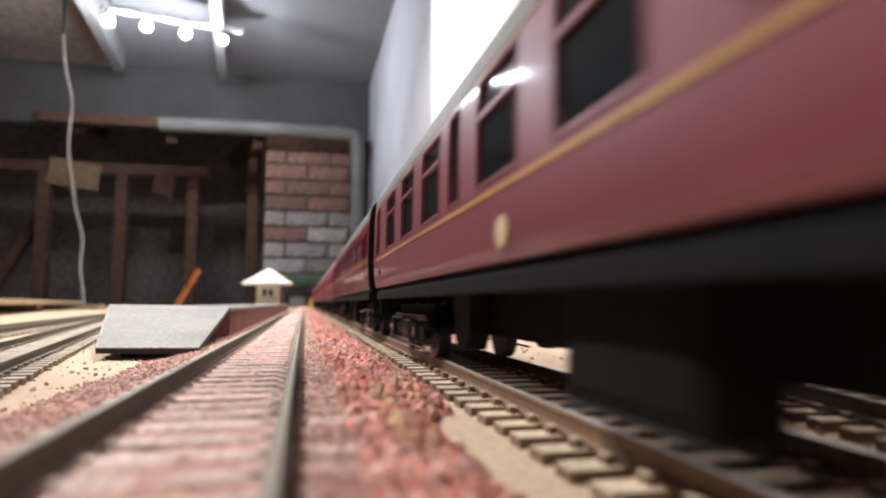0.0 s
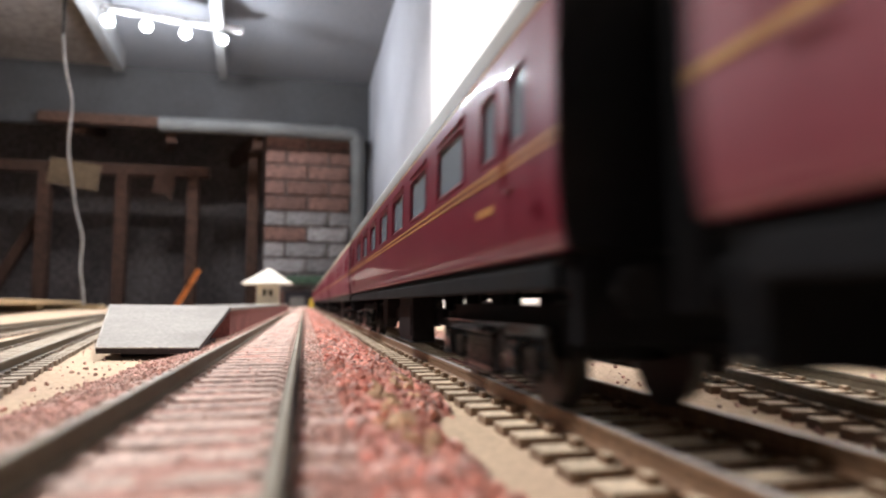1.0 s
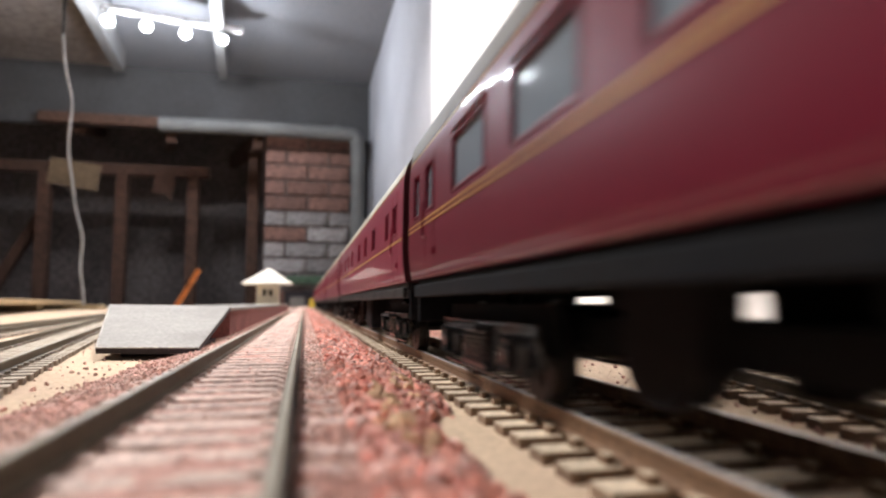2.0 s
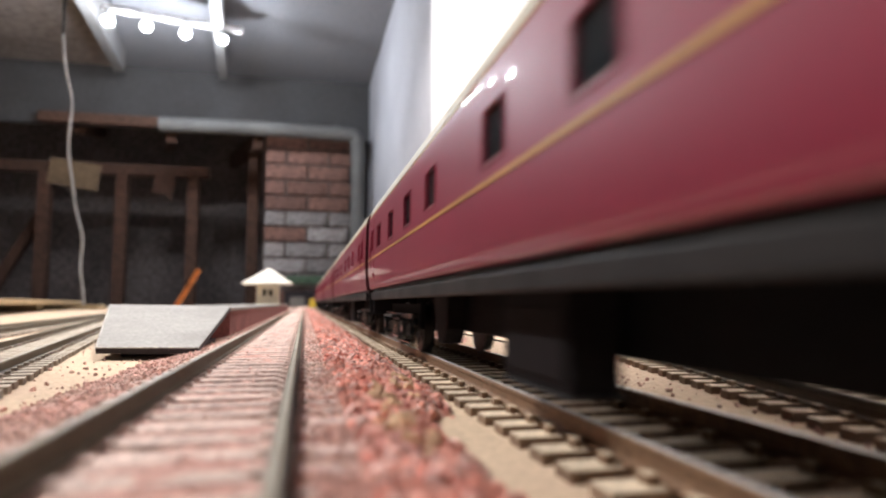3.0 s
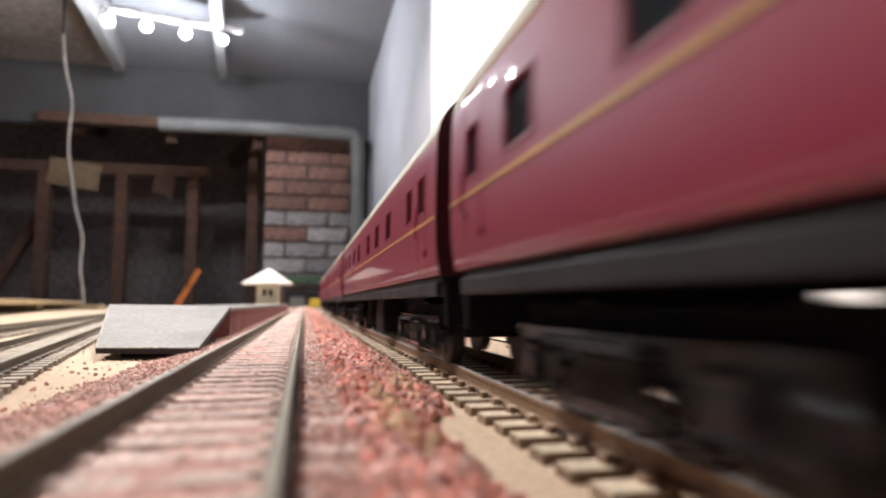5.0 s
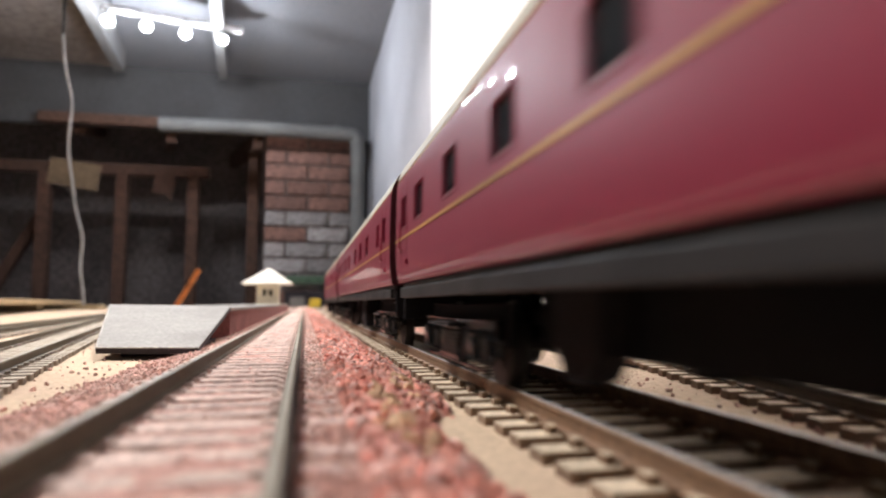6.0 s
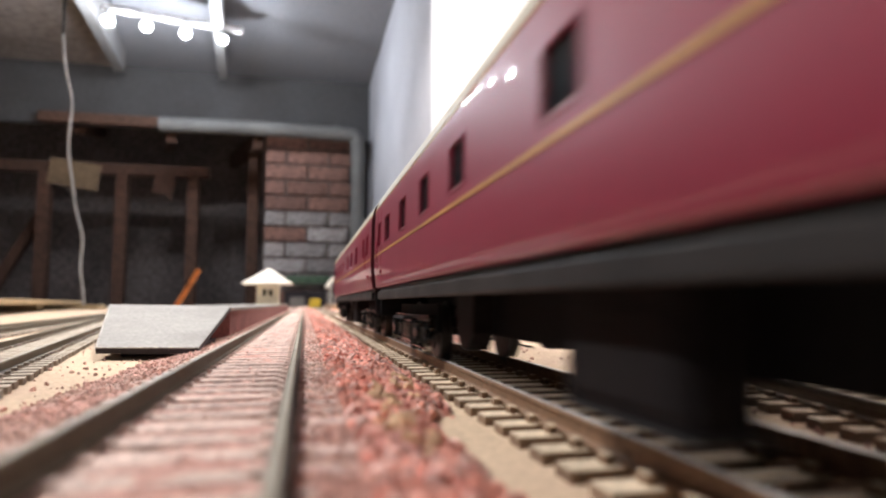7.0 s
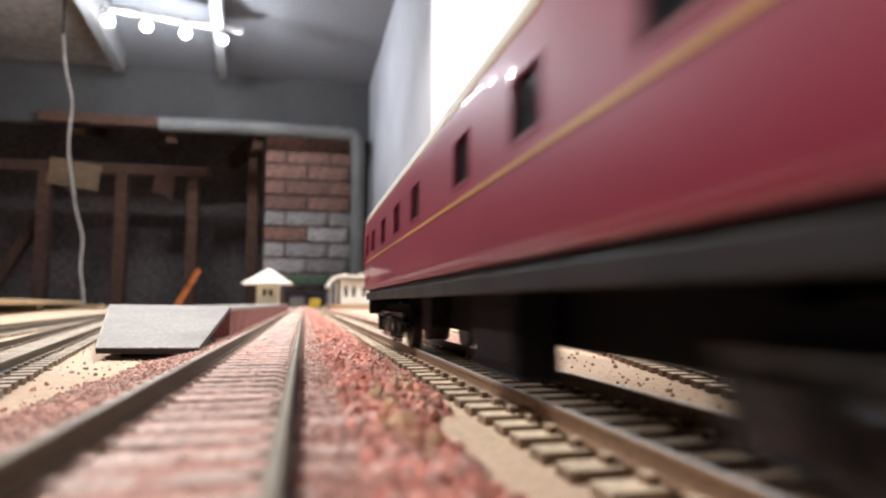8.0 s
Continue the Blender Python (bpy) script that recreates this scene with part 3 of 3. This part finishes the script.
bm = bmesh.new()
apex = bm.verts.new((0, 0, 0.0565))
rim = [bm.verts.new((x * 0.037, y * 0.037, 0.0315)) for x, y in ((-1, -1), (1, -1), (1, 1), (-1, 1))]
low = [bm.verts.new((x * 0.037, y * 0.037, 0.0305)) for x, y in ((-1, -1), (1, -1), (1, 1), (-1, 1))]
for i in range(4):
    bm.faces.new((rim[i], rim[(i + 1) % 4], apex))
    bm.faces.new((low[i], low[(i + 1) % 4], rim[(i + 1) % 4], rim[i]))
bm.faces.new(low[::-1])
bmesh.ops.recalc_face_normals(bm, faces=bm.faces)
part("roof", bm, M_WHITEMODEL, hut)
for x in (-0.0045, 0.0045):
    part("window", box(x - 0.0028, x + 0.0028, -0.0171, -0.0163, 0.013, 0.0225), M_DARKPANE, hut)

station = thing("station_building", "white model station building with a canopy behind the track", "model building", (0.0, 2.0, 0))
part("base", box(0.075, 0.33, -0.25, 0.4, 0, 0.0165, 0.0005), M_CORK, station)
part("wall", box(0.112, 0.27, -0.02, 0.21, 0.0165, 0.095, 0.0005), M_WHITEMODEL, station)
part("canopy", prism([(0.070, 0.070), (0.073, 0.069), (0.084, 0.088), (0.100, 0.0985), (0.275, 0.100), (0.275, 0.107), (0.098, 0.106), (0.080, 0.095), (0.070, 0.076)], -0.05, 0.24), M_WHITEMODEL, station)
for x in (0.078, 0.095):
    part("post", tube((x, -0.045, 0.0165), (x, -0.045, 0.086), 0.0015, n=8), M_WHITEMODEL, station)
for x in (0.122, 0.172):
    part("chimney_pot", box(x, x + 0.010, 0.03, 0.04, 0.105, 0.116), M_WHITEMODEL, station)
for x in (0.122, 0.146, 0.178):
    part("window", box(x, x + 0.012, -0.0208, -0.0202, 0.04, 0.072), M_DARKPANE, station)

toy = part("yellow_wagon", box(0.018, 0.058, 2.3, 2.36, 0.0, 0.036, 0.002), M_YELLOW)
tagged(toy, "small yellow plastic wagon at the track's far end", "wagon")
strip = part("green_cloth_strip", box(-0.10, 0.135, 3.505, 3.54, 0.125, 0.17, 0.003), M_GREEN)
tagged(strip, "dull green strip fixed across the chimney bricks", "strip")
crate = part("grey_box", box(-0.055, 0.0, 2.5, 2.56, 0.0, 0.042, 0.002), M_PIPE)
tagged(crate, "small grey box standing at the layout's far end", "box")
dark_crate = part("dark_box", box(-0.09, 0.10, 3.0, 3.1, 0.0, 0.075, 0.002), M_CARDEDGE)
tagged(dark_crate, "low dark box behind the end of the track", "box")


# ---- carriages ----
PROFILE = [(18.0, 16.8), (18.6, 16.95), (19.3, 17.09), (20.2, 17.24), (21.3, 17.38), (22.6, 17.49), (24, 17.57), (25.6, 17.63), (27.2, 17.64), (28.8, 17.63), (33, 17.6), (36.9, 17.54), (40.4, 17.44), (42.4, 17.34), (43.4, 17.22), (44.3, 17.02)]
HALF = 137.0


LOW, HIGH, BAR = 28.8, 36.9, None


def half_width(z):
    return float(np.interp(z, [p[0] for p in PROFILE], [p[1] for p in PROFILE]))


def skin(y0, y1, z0, z1, side, out=0.0, thick=0.25, steps=3):
    """A strip that follows the side's curve, from z0 to z1, thick outwards from out."""
    bm = bmesh.new()
    sec = []
    for k in range(steps + 1):
        z = z0 + (z1 - z0) * k / steps
        sec.append((half_width(z) + out, z))
    for k in range(steps, -1, -1):
        z = z0 + (z1 - z0) * k / steps
        sec.append((half_width(z) + out + thick, z))
    bm.free()
    return prism([(side * x * MM, z * MM) for x, z in sec], y0 * MM, y1 * MM)


def coach_side(windows, side):
    ys = sorted({-HALF, HALF, *[e for w in windows for e in w[:2]]})
    zs = sorted({p[0] for p in PROFILE} | {LOW, HIGH})
    bm = bmesh.new()
    grid = {}

    def vert(y, z, inner):
        k = (y, z, inner)
        if k not in grid:
            grid[k] = bm.verts.new((side * (half_width(z) - (0.9 if inner else 0)) * MM, y * MM, z * MM))
        return grid[k]

    def is_open(i, j):
        if not (0 <= i < len(ys) - 1 and 0 <= j < len(zs) - 1):
            return True
        my, mz = (ys[i] + ys[i + 1]) / 2, (zs[j] + zs[j + 1]) / 2
        return any(w[0] < my < w[1] for w in windows) and LOW < mz < HIGH

    for i in range(len(ys) - 1):
        for j in range(len(zs) - 1):
            if is_open(i, j):
                continue
            c = [(ys[i], zs[j]), (ys[i + 1], zs[j]), (ys[i + 1], zs[j + 1]), (ys[i], zs[j + 1])]
            for inner in (0, 1):
                bm.faces.new([vert(*p, inner) for p in (c if inner else c[::-1])])
            for (di, dj), (p, q) in (((0, -1), (0, 1)), ((1, 0), (1, 2)), ((0, 1), (2, 3)), ((-1, 0), (3, 0))):
                if is_open(i + di, j + dj):
                    bm.faces.new((vert(*c[p], 0), vert(*c[q], 0), vert(*c[q], 1), vert(*c[p], 1)))
    bmesh.ops.recalc_face_normals(bm, faces=bm.faces)
    return bm


ROOF = [(17.1, 44.35), (16.75, 45.6), (16.2, 46.9), (15.2, 48.5), (13.6, 50.2), (11.2, 51.7), (7.5, 53.0), (3.8, 53.7), (0, 54.0)]

ROOF_TALL = [(x, z + (1.6 if z > 44.4 else 0)) for x, z in ROOF]


def bogie(parent, y, wheels):
    b = new("bogie")
    b.parent = parent
    b.location = (0, y * MM, 0)
    for s in (-1, 1):
        def bar(x0, x1, y0, y1, z0, z1, bevel=0.2, bm=None):
            return add_box(bm or bmesh.new(), s * x0 * MM, s * x1 * MM, y0 * MM, y1 * MM, z0 * MM, z1 * MM, bevel * MM)

        part("inner_frame", bar(10.3, 10.9, -27, 27, 6.6, 12.9), M_BLACK, b)
        bm = bar(11.6, 12.6, -25, 25, 7.4, 9.8, 0.3)
        bar(11.7, 12.5, -25, -21, 5.0, 7.5, 0.2, bm)
        bar(11.7, 12.5, 21, 25, 5.0, 7.5, 0.2, bm)
        bar(11.8, 12.9, -25.2, 25.2, 9.7, 10.3, 0.15, bm)
        part("side_frame", bm, M_BOGIE, b)
        for k in (-17.5, 17.5):
            bm = bar(12.4, 14.3, k - 2.2, k + 2.2, 4.4, 8.4, 0.45)
            add_tube(bm, (s * 14.2 * MM, k * MM, 6.4 * MM), (s * 14.7 * MM, k * MM, 6.4 * MM), 1.3 * MM, 1.1 * MM, 12)
            bar(12.4, 13.8, k - 5.4, k + 5.4, 3.9, 4.5, 0.15, bm)
            box_ob = part("axle_box", bm, M_BOGIE, b)
            for o in (-4.2, 4.2):
                spring = bmesh.new()
                for n in range(5):
                    z = 4.6 + n * 0.62
                    add_tube(spring, (s * 13.1 * MM, (k + o) * MM, z * MM), (s * 13.1 * MM, (k + o) * MM, (z + 0.36) * MM), 1.0 * MM, n=10)
                add_tube(spring, (s * 13.1 * MM, (k + o) * MM, 4.5 * MM), (s * 13.1 * MM, (k + o) * MM, 7.6 * MM), 0.6 * MM, n=8)
                part("coil_spring", spring, M_BOGIE, box_ob)
        bm = bar(12.2, 13.9, -7.5, 7.5, 3.0, 3.9, 0.2)
        bar(12.4, 13.5, -6.5, 6.5, 8.2, 9.0, 0.2, bm)
        for o in (-7.9, 7.9):
            add_tube(bm, (s * 13.2 * MM, o * MM, 3.2 * MM), (s * 12.6 * MM, o * MM, 8.8 * MM), 0.4 * MM, n=8)
        for o in (-4.6, -1.6, 1.6, 4.6):
            for n in range(6):
                z = 4.0 + n * 0.7
                add_tube(bm, (s * 13.1 * MM, o * MM, z * MM), (s * 13.1 * MM, o * MM, (z + 0.42) * MM), 1.1 * MM, n=10)
        part("spring_plank", bm, M_BOGIE, b)
        part("brake_rod", tube((s * 12.9 * MM, -22 * MM, 2.6 * MM), (s * 12.9 * MM, 22 * MM, 2.6 * MM), 0.3 * MM, n=6), M_BOGIE, b)
        part("footstep", bar(13.9, 16.0, -9, 9, 9.2, 9.7), M_SOLE, b)
    part("bolster", box(-12 * MM, 12 * MM, -4 * MM, 4 * MM, 5.5 * MM, 9.6 * MM, 0.3 * MM), M_BLACK, b)
    for k in (-17.5, 17.5):
        bm = bmesh.new()
        add_tube(bm, (-11.5 * MM, 0, 0), (11.5 * MM, 0, 0), 1.0 * MM, n=8)
        for s in (-1, 1):
            add_tube(bm, (s * 7.4 * MM, 0, 0), (s * 9.6 * MM, 0, 0), 6.4 * MM, n=28)
            add_tube(bm, (s * 6.9 * MM, 0, 0), (s * 7.4 * MM, 0, 0), 7.1 * MM, n=28)
            for h in range(4):
                a = h * math.pi / 2
                add_box(bm, s * 9.6 * MM - 0.3 * MM, s * 9.6 * MM + 0.35 * MM, (3.4 * math.cos(a) - 0.9) * MM, (3.4 * math.cos(a) + 0.9) * MM,
                        (3.4 * math.sin(a) - 0.9) * MM, (3.4 * math.sin(a) + 0.9) * MM)
        w = part("wheelset", bm, M_STEELDARK, b)
        w.location = (0, k * MM, 6.4 * MM)
        wheels.append(w)
    return b


CREST_Y = -1.5
M_STEELDARK = mat("dark_wheel_steel", (0.02, 0.018, 0.017), 0.4, metal=0.3)


def coach(label, windows, paint, pane, roof_mat, doors, boxes, crest=False, sill=True, sole=M_SOLE, waist=((28.15, 28.85),), roof=ROOF):
    c = thing("railway_carriage", label, "train carriage", group="carriages of the train")
    for s in (-1, 1):
        part("side", coach_side(windows, s), paint, c, smooth=True)
        for z0, z1 in waist:
            part("waist_line", skin(-HALF, HALF, z0, z1, s, 0.01, 0.12), M_GOLD, c, "yellow lining stripe")
        part("cantrail_line", skin(-HALF, HALF, 43.6, 43.9, s, 0.01, 0.1), M_GOLD, c, "thin yellow lining stripe")
        part("foot_line", skin(-HALF, HALF, 18.3, 18.42, s, 0.01, 0.08), M_FOOT, c, "thin yellow lining stripe")
        for w in windows:
            y0, y1 = w[:2]
            part("pane", skin(y0 + 0.05, y1 - 0.05, LOW + 0.05, HIGH - 0.05, s, -0.75, 0.2), pane, c, "glazed carriage window")
            f = bmesh.new()
            for a0, a1, b0, b1 in ((y0 - 0.25, y0, LOW - 0.25, HIGH + 0.25), (y1, y1 + 0.25, LOW - 0.25, HIGH + 0.25), (y0, y1, LOW - 0.25, LOW), (y0, y1, HIGH, HIGH + 0.25)):
                tmp = skin(a0, a1, b0, b1, s, 0.0, 0.16)
                me = bpy.data.meshes.new("tmp")
                tmp.to_mesh(me)
                tmp.free()
                f.from_mesh(me)
                bpy.data.meshes.remove(me)
            fr = part("window_frame", f, paint, c)
            # Added pale strip in place of the highlight at the window's foot.
            part("window_sill", skin(y0 + 0.1, y1 - 0.1, LOW + 0.02, LOW + 0.5, s, -0.5, 0.35), M_FRAME, fr, "pale strip standing in for the highlight on the sill")
            if BAR and y1 - y0 > 9:
                part("vent_bar", skin(y0, y1, BAR, BAR + 0.8, s, -0.7, 0.75), paint, fr)
            elif y1 - y0 > 9:
                part("vent_hood", skin(y0, y1, HIGH + 0.9, HIGH + 1.6, s, 0.0, 0.5), paint, fr)
        for d in doors:
            for e in (d - 4.4, d + 4.4):
                part("door_edge", skin(e - 0.12, e + 0.12, 18.6, 41.8, s, 0.0, 0.1, 6), paint, c)
            part("door_handle", box(s * 17.95 * MM - 0.35 * MM, s * 17.95 * MM + 0.35 * MM, (d + 2.4) * MM, (d + 4.0) * MM, 25.6 * MM, 26.1 * MM, 0.1 * MM), M_FRAME, c, "dull metal door handle")
            part("grab_rail", tube((s * 17.9 * MM, (d + 5.6) * MM, 26 * MM), (s * 17.7 * MM, (d + 5.6) * MM, 33 * MM), 0.16 * MM, n=6), paint, c)
            part("hinge", box(s * 17.7 * MM - 0.3 * MM, s * 17.7 * MM + 0.3 * MM, (d - 4.8) * MM, (d - 4.2) * MM, 22 * MM, 23.2 * MM), paint, c)
        part("solebar", box(s * 15.4 * MM - 0.4 * MM, s * 15.4 * MM + 0.4 * MM, (2 - HALF) * MM, (HALF - 2) * MM, 14.3 * MM, 17.95 * MM, 0.15 * MM), sole, c, "dark solebar")
        part("sole_flange", box(s * 16.35 * MM - 0.5 * MM, s * 16.35 * MM + 0.5 * MM, (3 - HALF) * MM, (HALF - 3) * MM, 14.4 * MM, 16.9 * MM, 0.2 * MM), sole, c, "dull dark grey lower flange")
        if crest:
            cr = bmesh.new()
            add_tube(cr, (s * 17.3 * MM, CREST_Y * MM, 21.5 * MM), (s * 17.75 * MM, CREST_Y * MM, 21.5 * MM), 2.0 * MM, n=20)
            part("crest", cr, M_CREAM, c, "small round cream crest")
        else:
            for k in range(3):
                if not sill:
                    part("number_bar", skin(20 - HALF + k * 2.6, 22 - HALF + k * 2.6, 24.2, 25.2, s, 0.01, 0.06), M_GOLD, c, "small yellow lettering bar")
    full = [(x, z) for x, z in roof] + [(-x, z) for x, z in roof[-2::-1]]
    part("roof", prism([(x * MM, z * MM) for x, z in full], -HALF * MM, HALF * MM), roof_mat, c, smooth=True)
    for y in range(-120, 121, 30):
        part("roof_vent", tube((5 * MM, y * MM, 53 * MM), (5 * MM, y * MM, 54.6 * MM), 1.8 * MM, 1.4 * MM, 12), roof_mat, c)
    part("floor_pan", box(-15.2 * MM, 15.2 * MM, (0.5 - HALF) * MM, (HALF - 0.5) * MM, 15.6 * MM, 17.9 * MM), M_BLACK, c)
    part("corridor_wall", box(1 * MM, 1.6 * MM, (3 - HALF) * MM, (HALF - 3) * MM, 17.9 * MM, 42 * MM), M_INSIDE, c)
    for y in range(-122, 130, 27):
        part("seat_back", box(-14 * MM, 0.9 * MM, (y - 1.2) * MM, (y + 1.2) * MM, 17.9 * MM, 31 * MM, 0.4 * MM), M_INSIDE, c)
    for k in (-1, 1):
        sec = [(half_width(z) - 0.05, z) for z in (18.0, 18.6, 20.2, 22.6, 25.6, 33, 42.6, 44.3)] + [(x - 0.05, z) for x, z in roof[1:]]
        sec = sec + [(-x, z) for x, z in sec[-2::-1]]
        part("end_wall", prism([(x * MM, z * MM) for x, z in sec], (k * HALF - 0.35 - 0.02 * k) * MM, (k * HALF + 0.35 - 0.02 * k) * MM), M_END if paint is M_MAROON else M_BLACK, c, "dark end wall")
        bm = bmesh.new()
        rings = []
        for n in range(10):
            o = 0.5 if n % 2 else 0.0
            y = k * (HALF + 0.35 + n * 0.45)
            rings.append([bm.verts.new((x * MM, y * MM, z * MM)) for x, z in ((-6.4 + o, 12 + o), (6.4 - o, 12 + o), (6.4 - o, 45 - o), (-6.4 + o, 45 - o))])
        for r0, r1 in zip(rings, rings[1:]):
            for i in range(4):
                bm.faces.new((r0[i], r0[(i + 1) % 4], r1[(i + 1) % 4], r1[i]))
        bm.faces.new(rings[0])
        bm.faces.new(rings[-1])
        bmesh.ops.recalc_face_normals(bm, faces=bm.faces)
        part("gangway", bm, M_BLACK, c, "black corridor bellows")
        part("headstock", box(-15.5 * MM, 15.5 * MM, (k * (HALF - 1.2) - 0.8) * MM, (k * (HALF - 1.2) + 0.8) * MM, 9.0 * MM, 16.4 * MM, 0.2 * MM), M_BLACK, c, "black end beam")
        for x in (-11.5, 11.5):
            bm = tube((x * MM, k * HALF * MM, 14 * MM), (x * MM, k * (HALF + 3.4) * MM, 14 * MM), 1.0 * MM, n=10)
            add_tube(bm, (x * MM, k * (HALF + 3.4) * MM, 14 * MM), (x * MM, k * (HALF + 3.9) * MM, 14 * MM), 2.4 * MM, n=16)
            part("buffer", bm, M_BLACK, c)
        part("coupling", box(-2 * MM, 2 * MM, k * (HALF - 12) * MM, k * (HALF + 4.0) * MM, 8.2 * MM, 9.4 * MM, 0.2 * MM), M_BLACK, c)
    for y0, y1, x0, x1, z0 in boxes:
        bx = part("battery_box", box(x0 * MM, x1 * MM, y0 * MM, y1 * MM, z0 * MM, 15.5 * MM, 0.4 * MM), M_BOX, c, "dusty black underframe equipment box")
        part("box_lid", box((x0 - 0.35) * MM, (x0 - 0.01) * MM, (y0 + 1.2) * MM, (y1 - 1.2) * MM, (z0 + 1.4) * MM, 12.6 * MM, 0.12 * MM), M_BOX, bx)
        part("box_foot", box((x0 - 0.4) * MM, (x1 + 0.3) * MM, (y0 - 0.3) * MM, (y1 + 0.3) * MM, (z0 - 0.35) * MM, (z0 - 0.01) * MM, 0.1 * MM), M_SOLE, bx)
    for s in (-1, 1):
        dynamo = bmesh.new()
        a = [dynamo.verts.new((s * x * MM, y * MM, z * MM)) for y, z in ((39.5, 15.4), (40.5, 7.6), (44, 4.2), (49, 4.2), (52, 7.6), (53, 15.4)) for x in (6.2, 10.4)]
        n = len(a) // 2
        for i in range(n):
            q = (i + 1) % n
            dynamo.faces.new((a[2 * i], a[2 * q], a[2 * q + 1], a[2 * i + 1]))
        dynamo.faces.new(a[0::2])
        dynamo.faces.new(a[1::2])
        bmesh.ops.recalc_face_normals(dynamo, faces=dynamo.faces)
        part("dynamo_casing", dynamo, M_BOX, c, "tapered black casing")
    for k in (-1, 1):
        ends = sorted((k * 68.0, k * (HALF - 6)))
        part("centre_sill", box(-6 * MM, 6 * MM, ends[0] * MM, ends[1] * MM, 9.7 * MM, 12.2 * MM, 0.3 * MM), M_BLACK, c, "black centre girder")
        for a, b in (((68, 78.5), (84.5, HALF - 6)) if paint is M_MAROON else ((68, 74), (86, 108), (116, HALF - 6))):
            a, b = sorted((k * a, k * b))
            part("sill_packing", box(-0.6 * MM, 0.6 * MM, a * MM, b * MM, 12.21 * MM, 15.5 * MM), M_BLACK, c)
    if sill:
        part("centre_sill", box(-6 * MM, 6 * MM, -67.9 * MM, 67.9 * MM, 7.0 * MM, 15.5 * MM, 0.3 * MM), M_BLACK, c, "black centre girder")
    else:
        for y0, y1 in ((-67.9, -58.5), (-50.5, -48.7), (-44.9, -44.2), (-38.0, -36.4), (-28.5, -13), (60, 67.9)):
            part("hanger", box(-0.9 * MM, 0.9 * MM, y0 * MM, y1 * MM, 11.4 * MM, 15.5 * MM), M_BLACK, c)
        for y0, y1, z1 in ((-67.9, -44.2, 11.35), (-44.15, -37.8, 9.4), (-37.75, 67.9, 11.35)):
            part("equipment_tray", box(-7 * MM, 7 * MM, y0 * MM, y1 * MM, 7.6 * MM, z1 * MM, 0.2 * MM), M_BLACK, c, "black equipment tray")
        part("vacuum_cylinder", tube((-2 * MM, -60 * MM, 3.4 * MM), (-2 * MM, -60 * MM, 7.5 * MM), 8 * MM, n=20), M_BOX, c, "black vacuum cylinder")
    wheels = []
    for y in (-94, 94):
        bogie(c, y, wheels)
    return c


def from_rear(spans):
    """Window edges given as distances from the carriage's rear end."""
    return sorted((HALF - b, HALF - a) for a, b in spans)


OPEN = from_rear([(9, 15), (32, 48), (60, 76), (87, 103), (111, 117.5), (128, 144), (155, 171), (182, 198), (209, 225), (236, 242), (256, 262)])
CORRIDOR = from_rear([(7, 12.5), (20, 26)] + [(42 + 29 * i, 60 + 29 * i) for i in range(7)] + [(244, 250), (255, 260.5)])
BRAKE = from_rear([(9, 14.5)] + [(m - 4.5, m + 4.5) for m in (31, 59, 87, 114, 154, 182, 210)] + [(243, 249), (258, 264)])
M_FOOT = mat("foot_line_pink", (0.34, 0.17, 0.14), 0.4)
BOXES = [(-33, -9, -13, -6, 3.3), (-36, -15, 3, 13, 8.2)]
SLIM_BOX = (-29, -7, -13, -7, 3.2)
LOW, HIGH, BAR = 28.5, 42.9, 37.9
coach_a = coach("dull maroon carriage with dark windows and a cream crest", OPEN, M_DULL, M_GLASS, M_ROOF_DARK, [-125, 125], BOXES, crest=True, sole=M_BLACK, waist=((26.5, 27.25),), roof=ROOF_TALL)
LOW, HIGH, BAR = 30.9, 39.6, None
HALF = 134.5
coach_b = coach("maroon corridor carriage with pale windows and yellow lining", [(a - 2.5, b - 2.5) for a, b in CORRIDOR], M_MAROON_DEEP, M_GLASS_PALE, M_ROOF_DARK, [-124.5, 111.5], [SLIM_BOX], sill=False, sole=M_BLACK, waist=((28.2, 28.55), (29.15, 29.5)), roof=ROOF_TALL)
LOW, HIGH = 30.8, 38.2
HALF = 138.0
coach_c = coach("glossy red-maroon carriage with dark windows and yellow lining", BRAKE, M_MAROON, M_GLASS, M_ROOF, [-124, 125], [SLIM_BOX] + BOXES[1:])

# distance along the track of each carriage's middle at the start, millimetres
STARTS = [71.5, 364.0, 646.1, 934.2, 1222.3, 1510.4, 1798.5]
TRAIN = [coach_a, coach_b, coach_c] + [copy_thing(coach_c, Matrix.Identity(4)) for _ in STARTS[3:]]


def travelled(t):
    """Millimetres that the train has gone by t seconds."""
    return 171.88 * t + 4.196 * t * t + 0.0943 * t ** 3


def motions():
    times = [i / 30 for i in range(241)]
    gone = [travelled(t) for t in times]
    for c, start in zip(TRAIN, STARTS):
        walk(c, [(t, pose(RIGHT_X * MM, (start - d) * MM, RAIL_TOP * MM)) for t, d in list(zip(times, gone))[::6]])
        for w in [o for o in c.children_recursive if o.name.startswith("wheelset")]:
            place = w.location.copy()
            walk(w, [(t, Matrix.Translation(place) @ Matrix.Rotation(d / 6.4, 4, "X")) for t, d in zip(times, gone)])


RAIL_TOP = 5.665
motions()
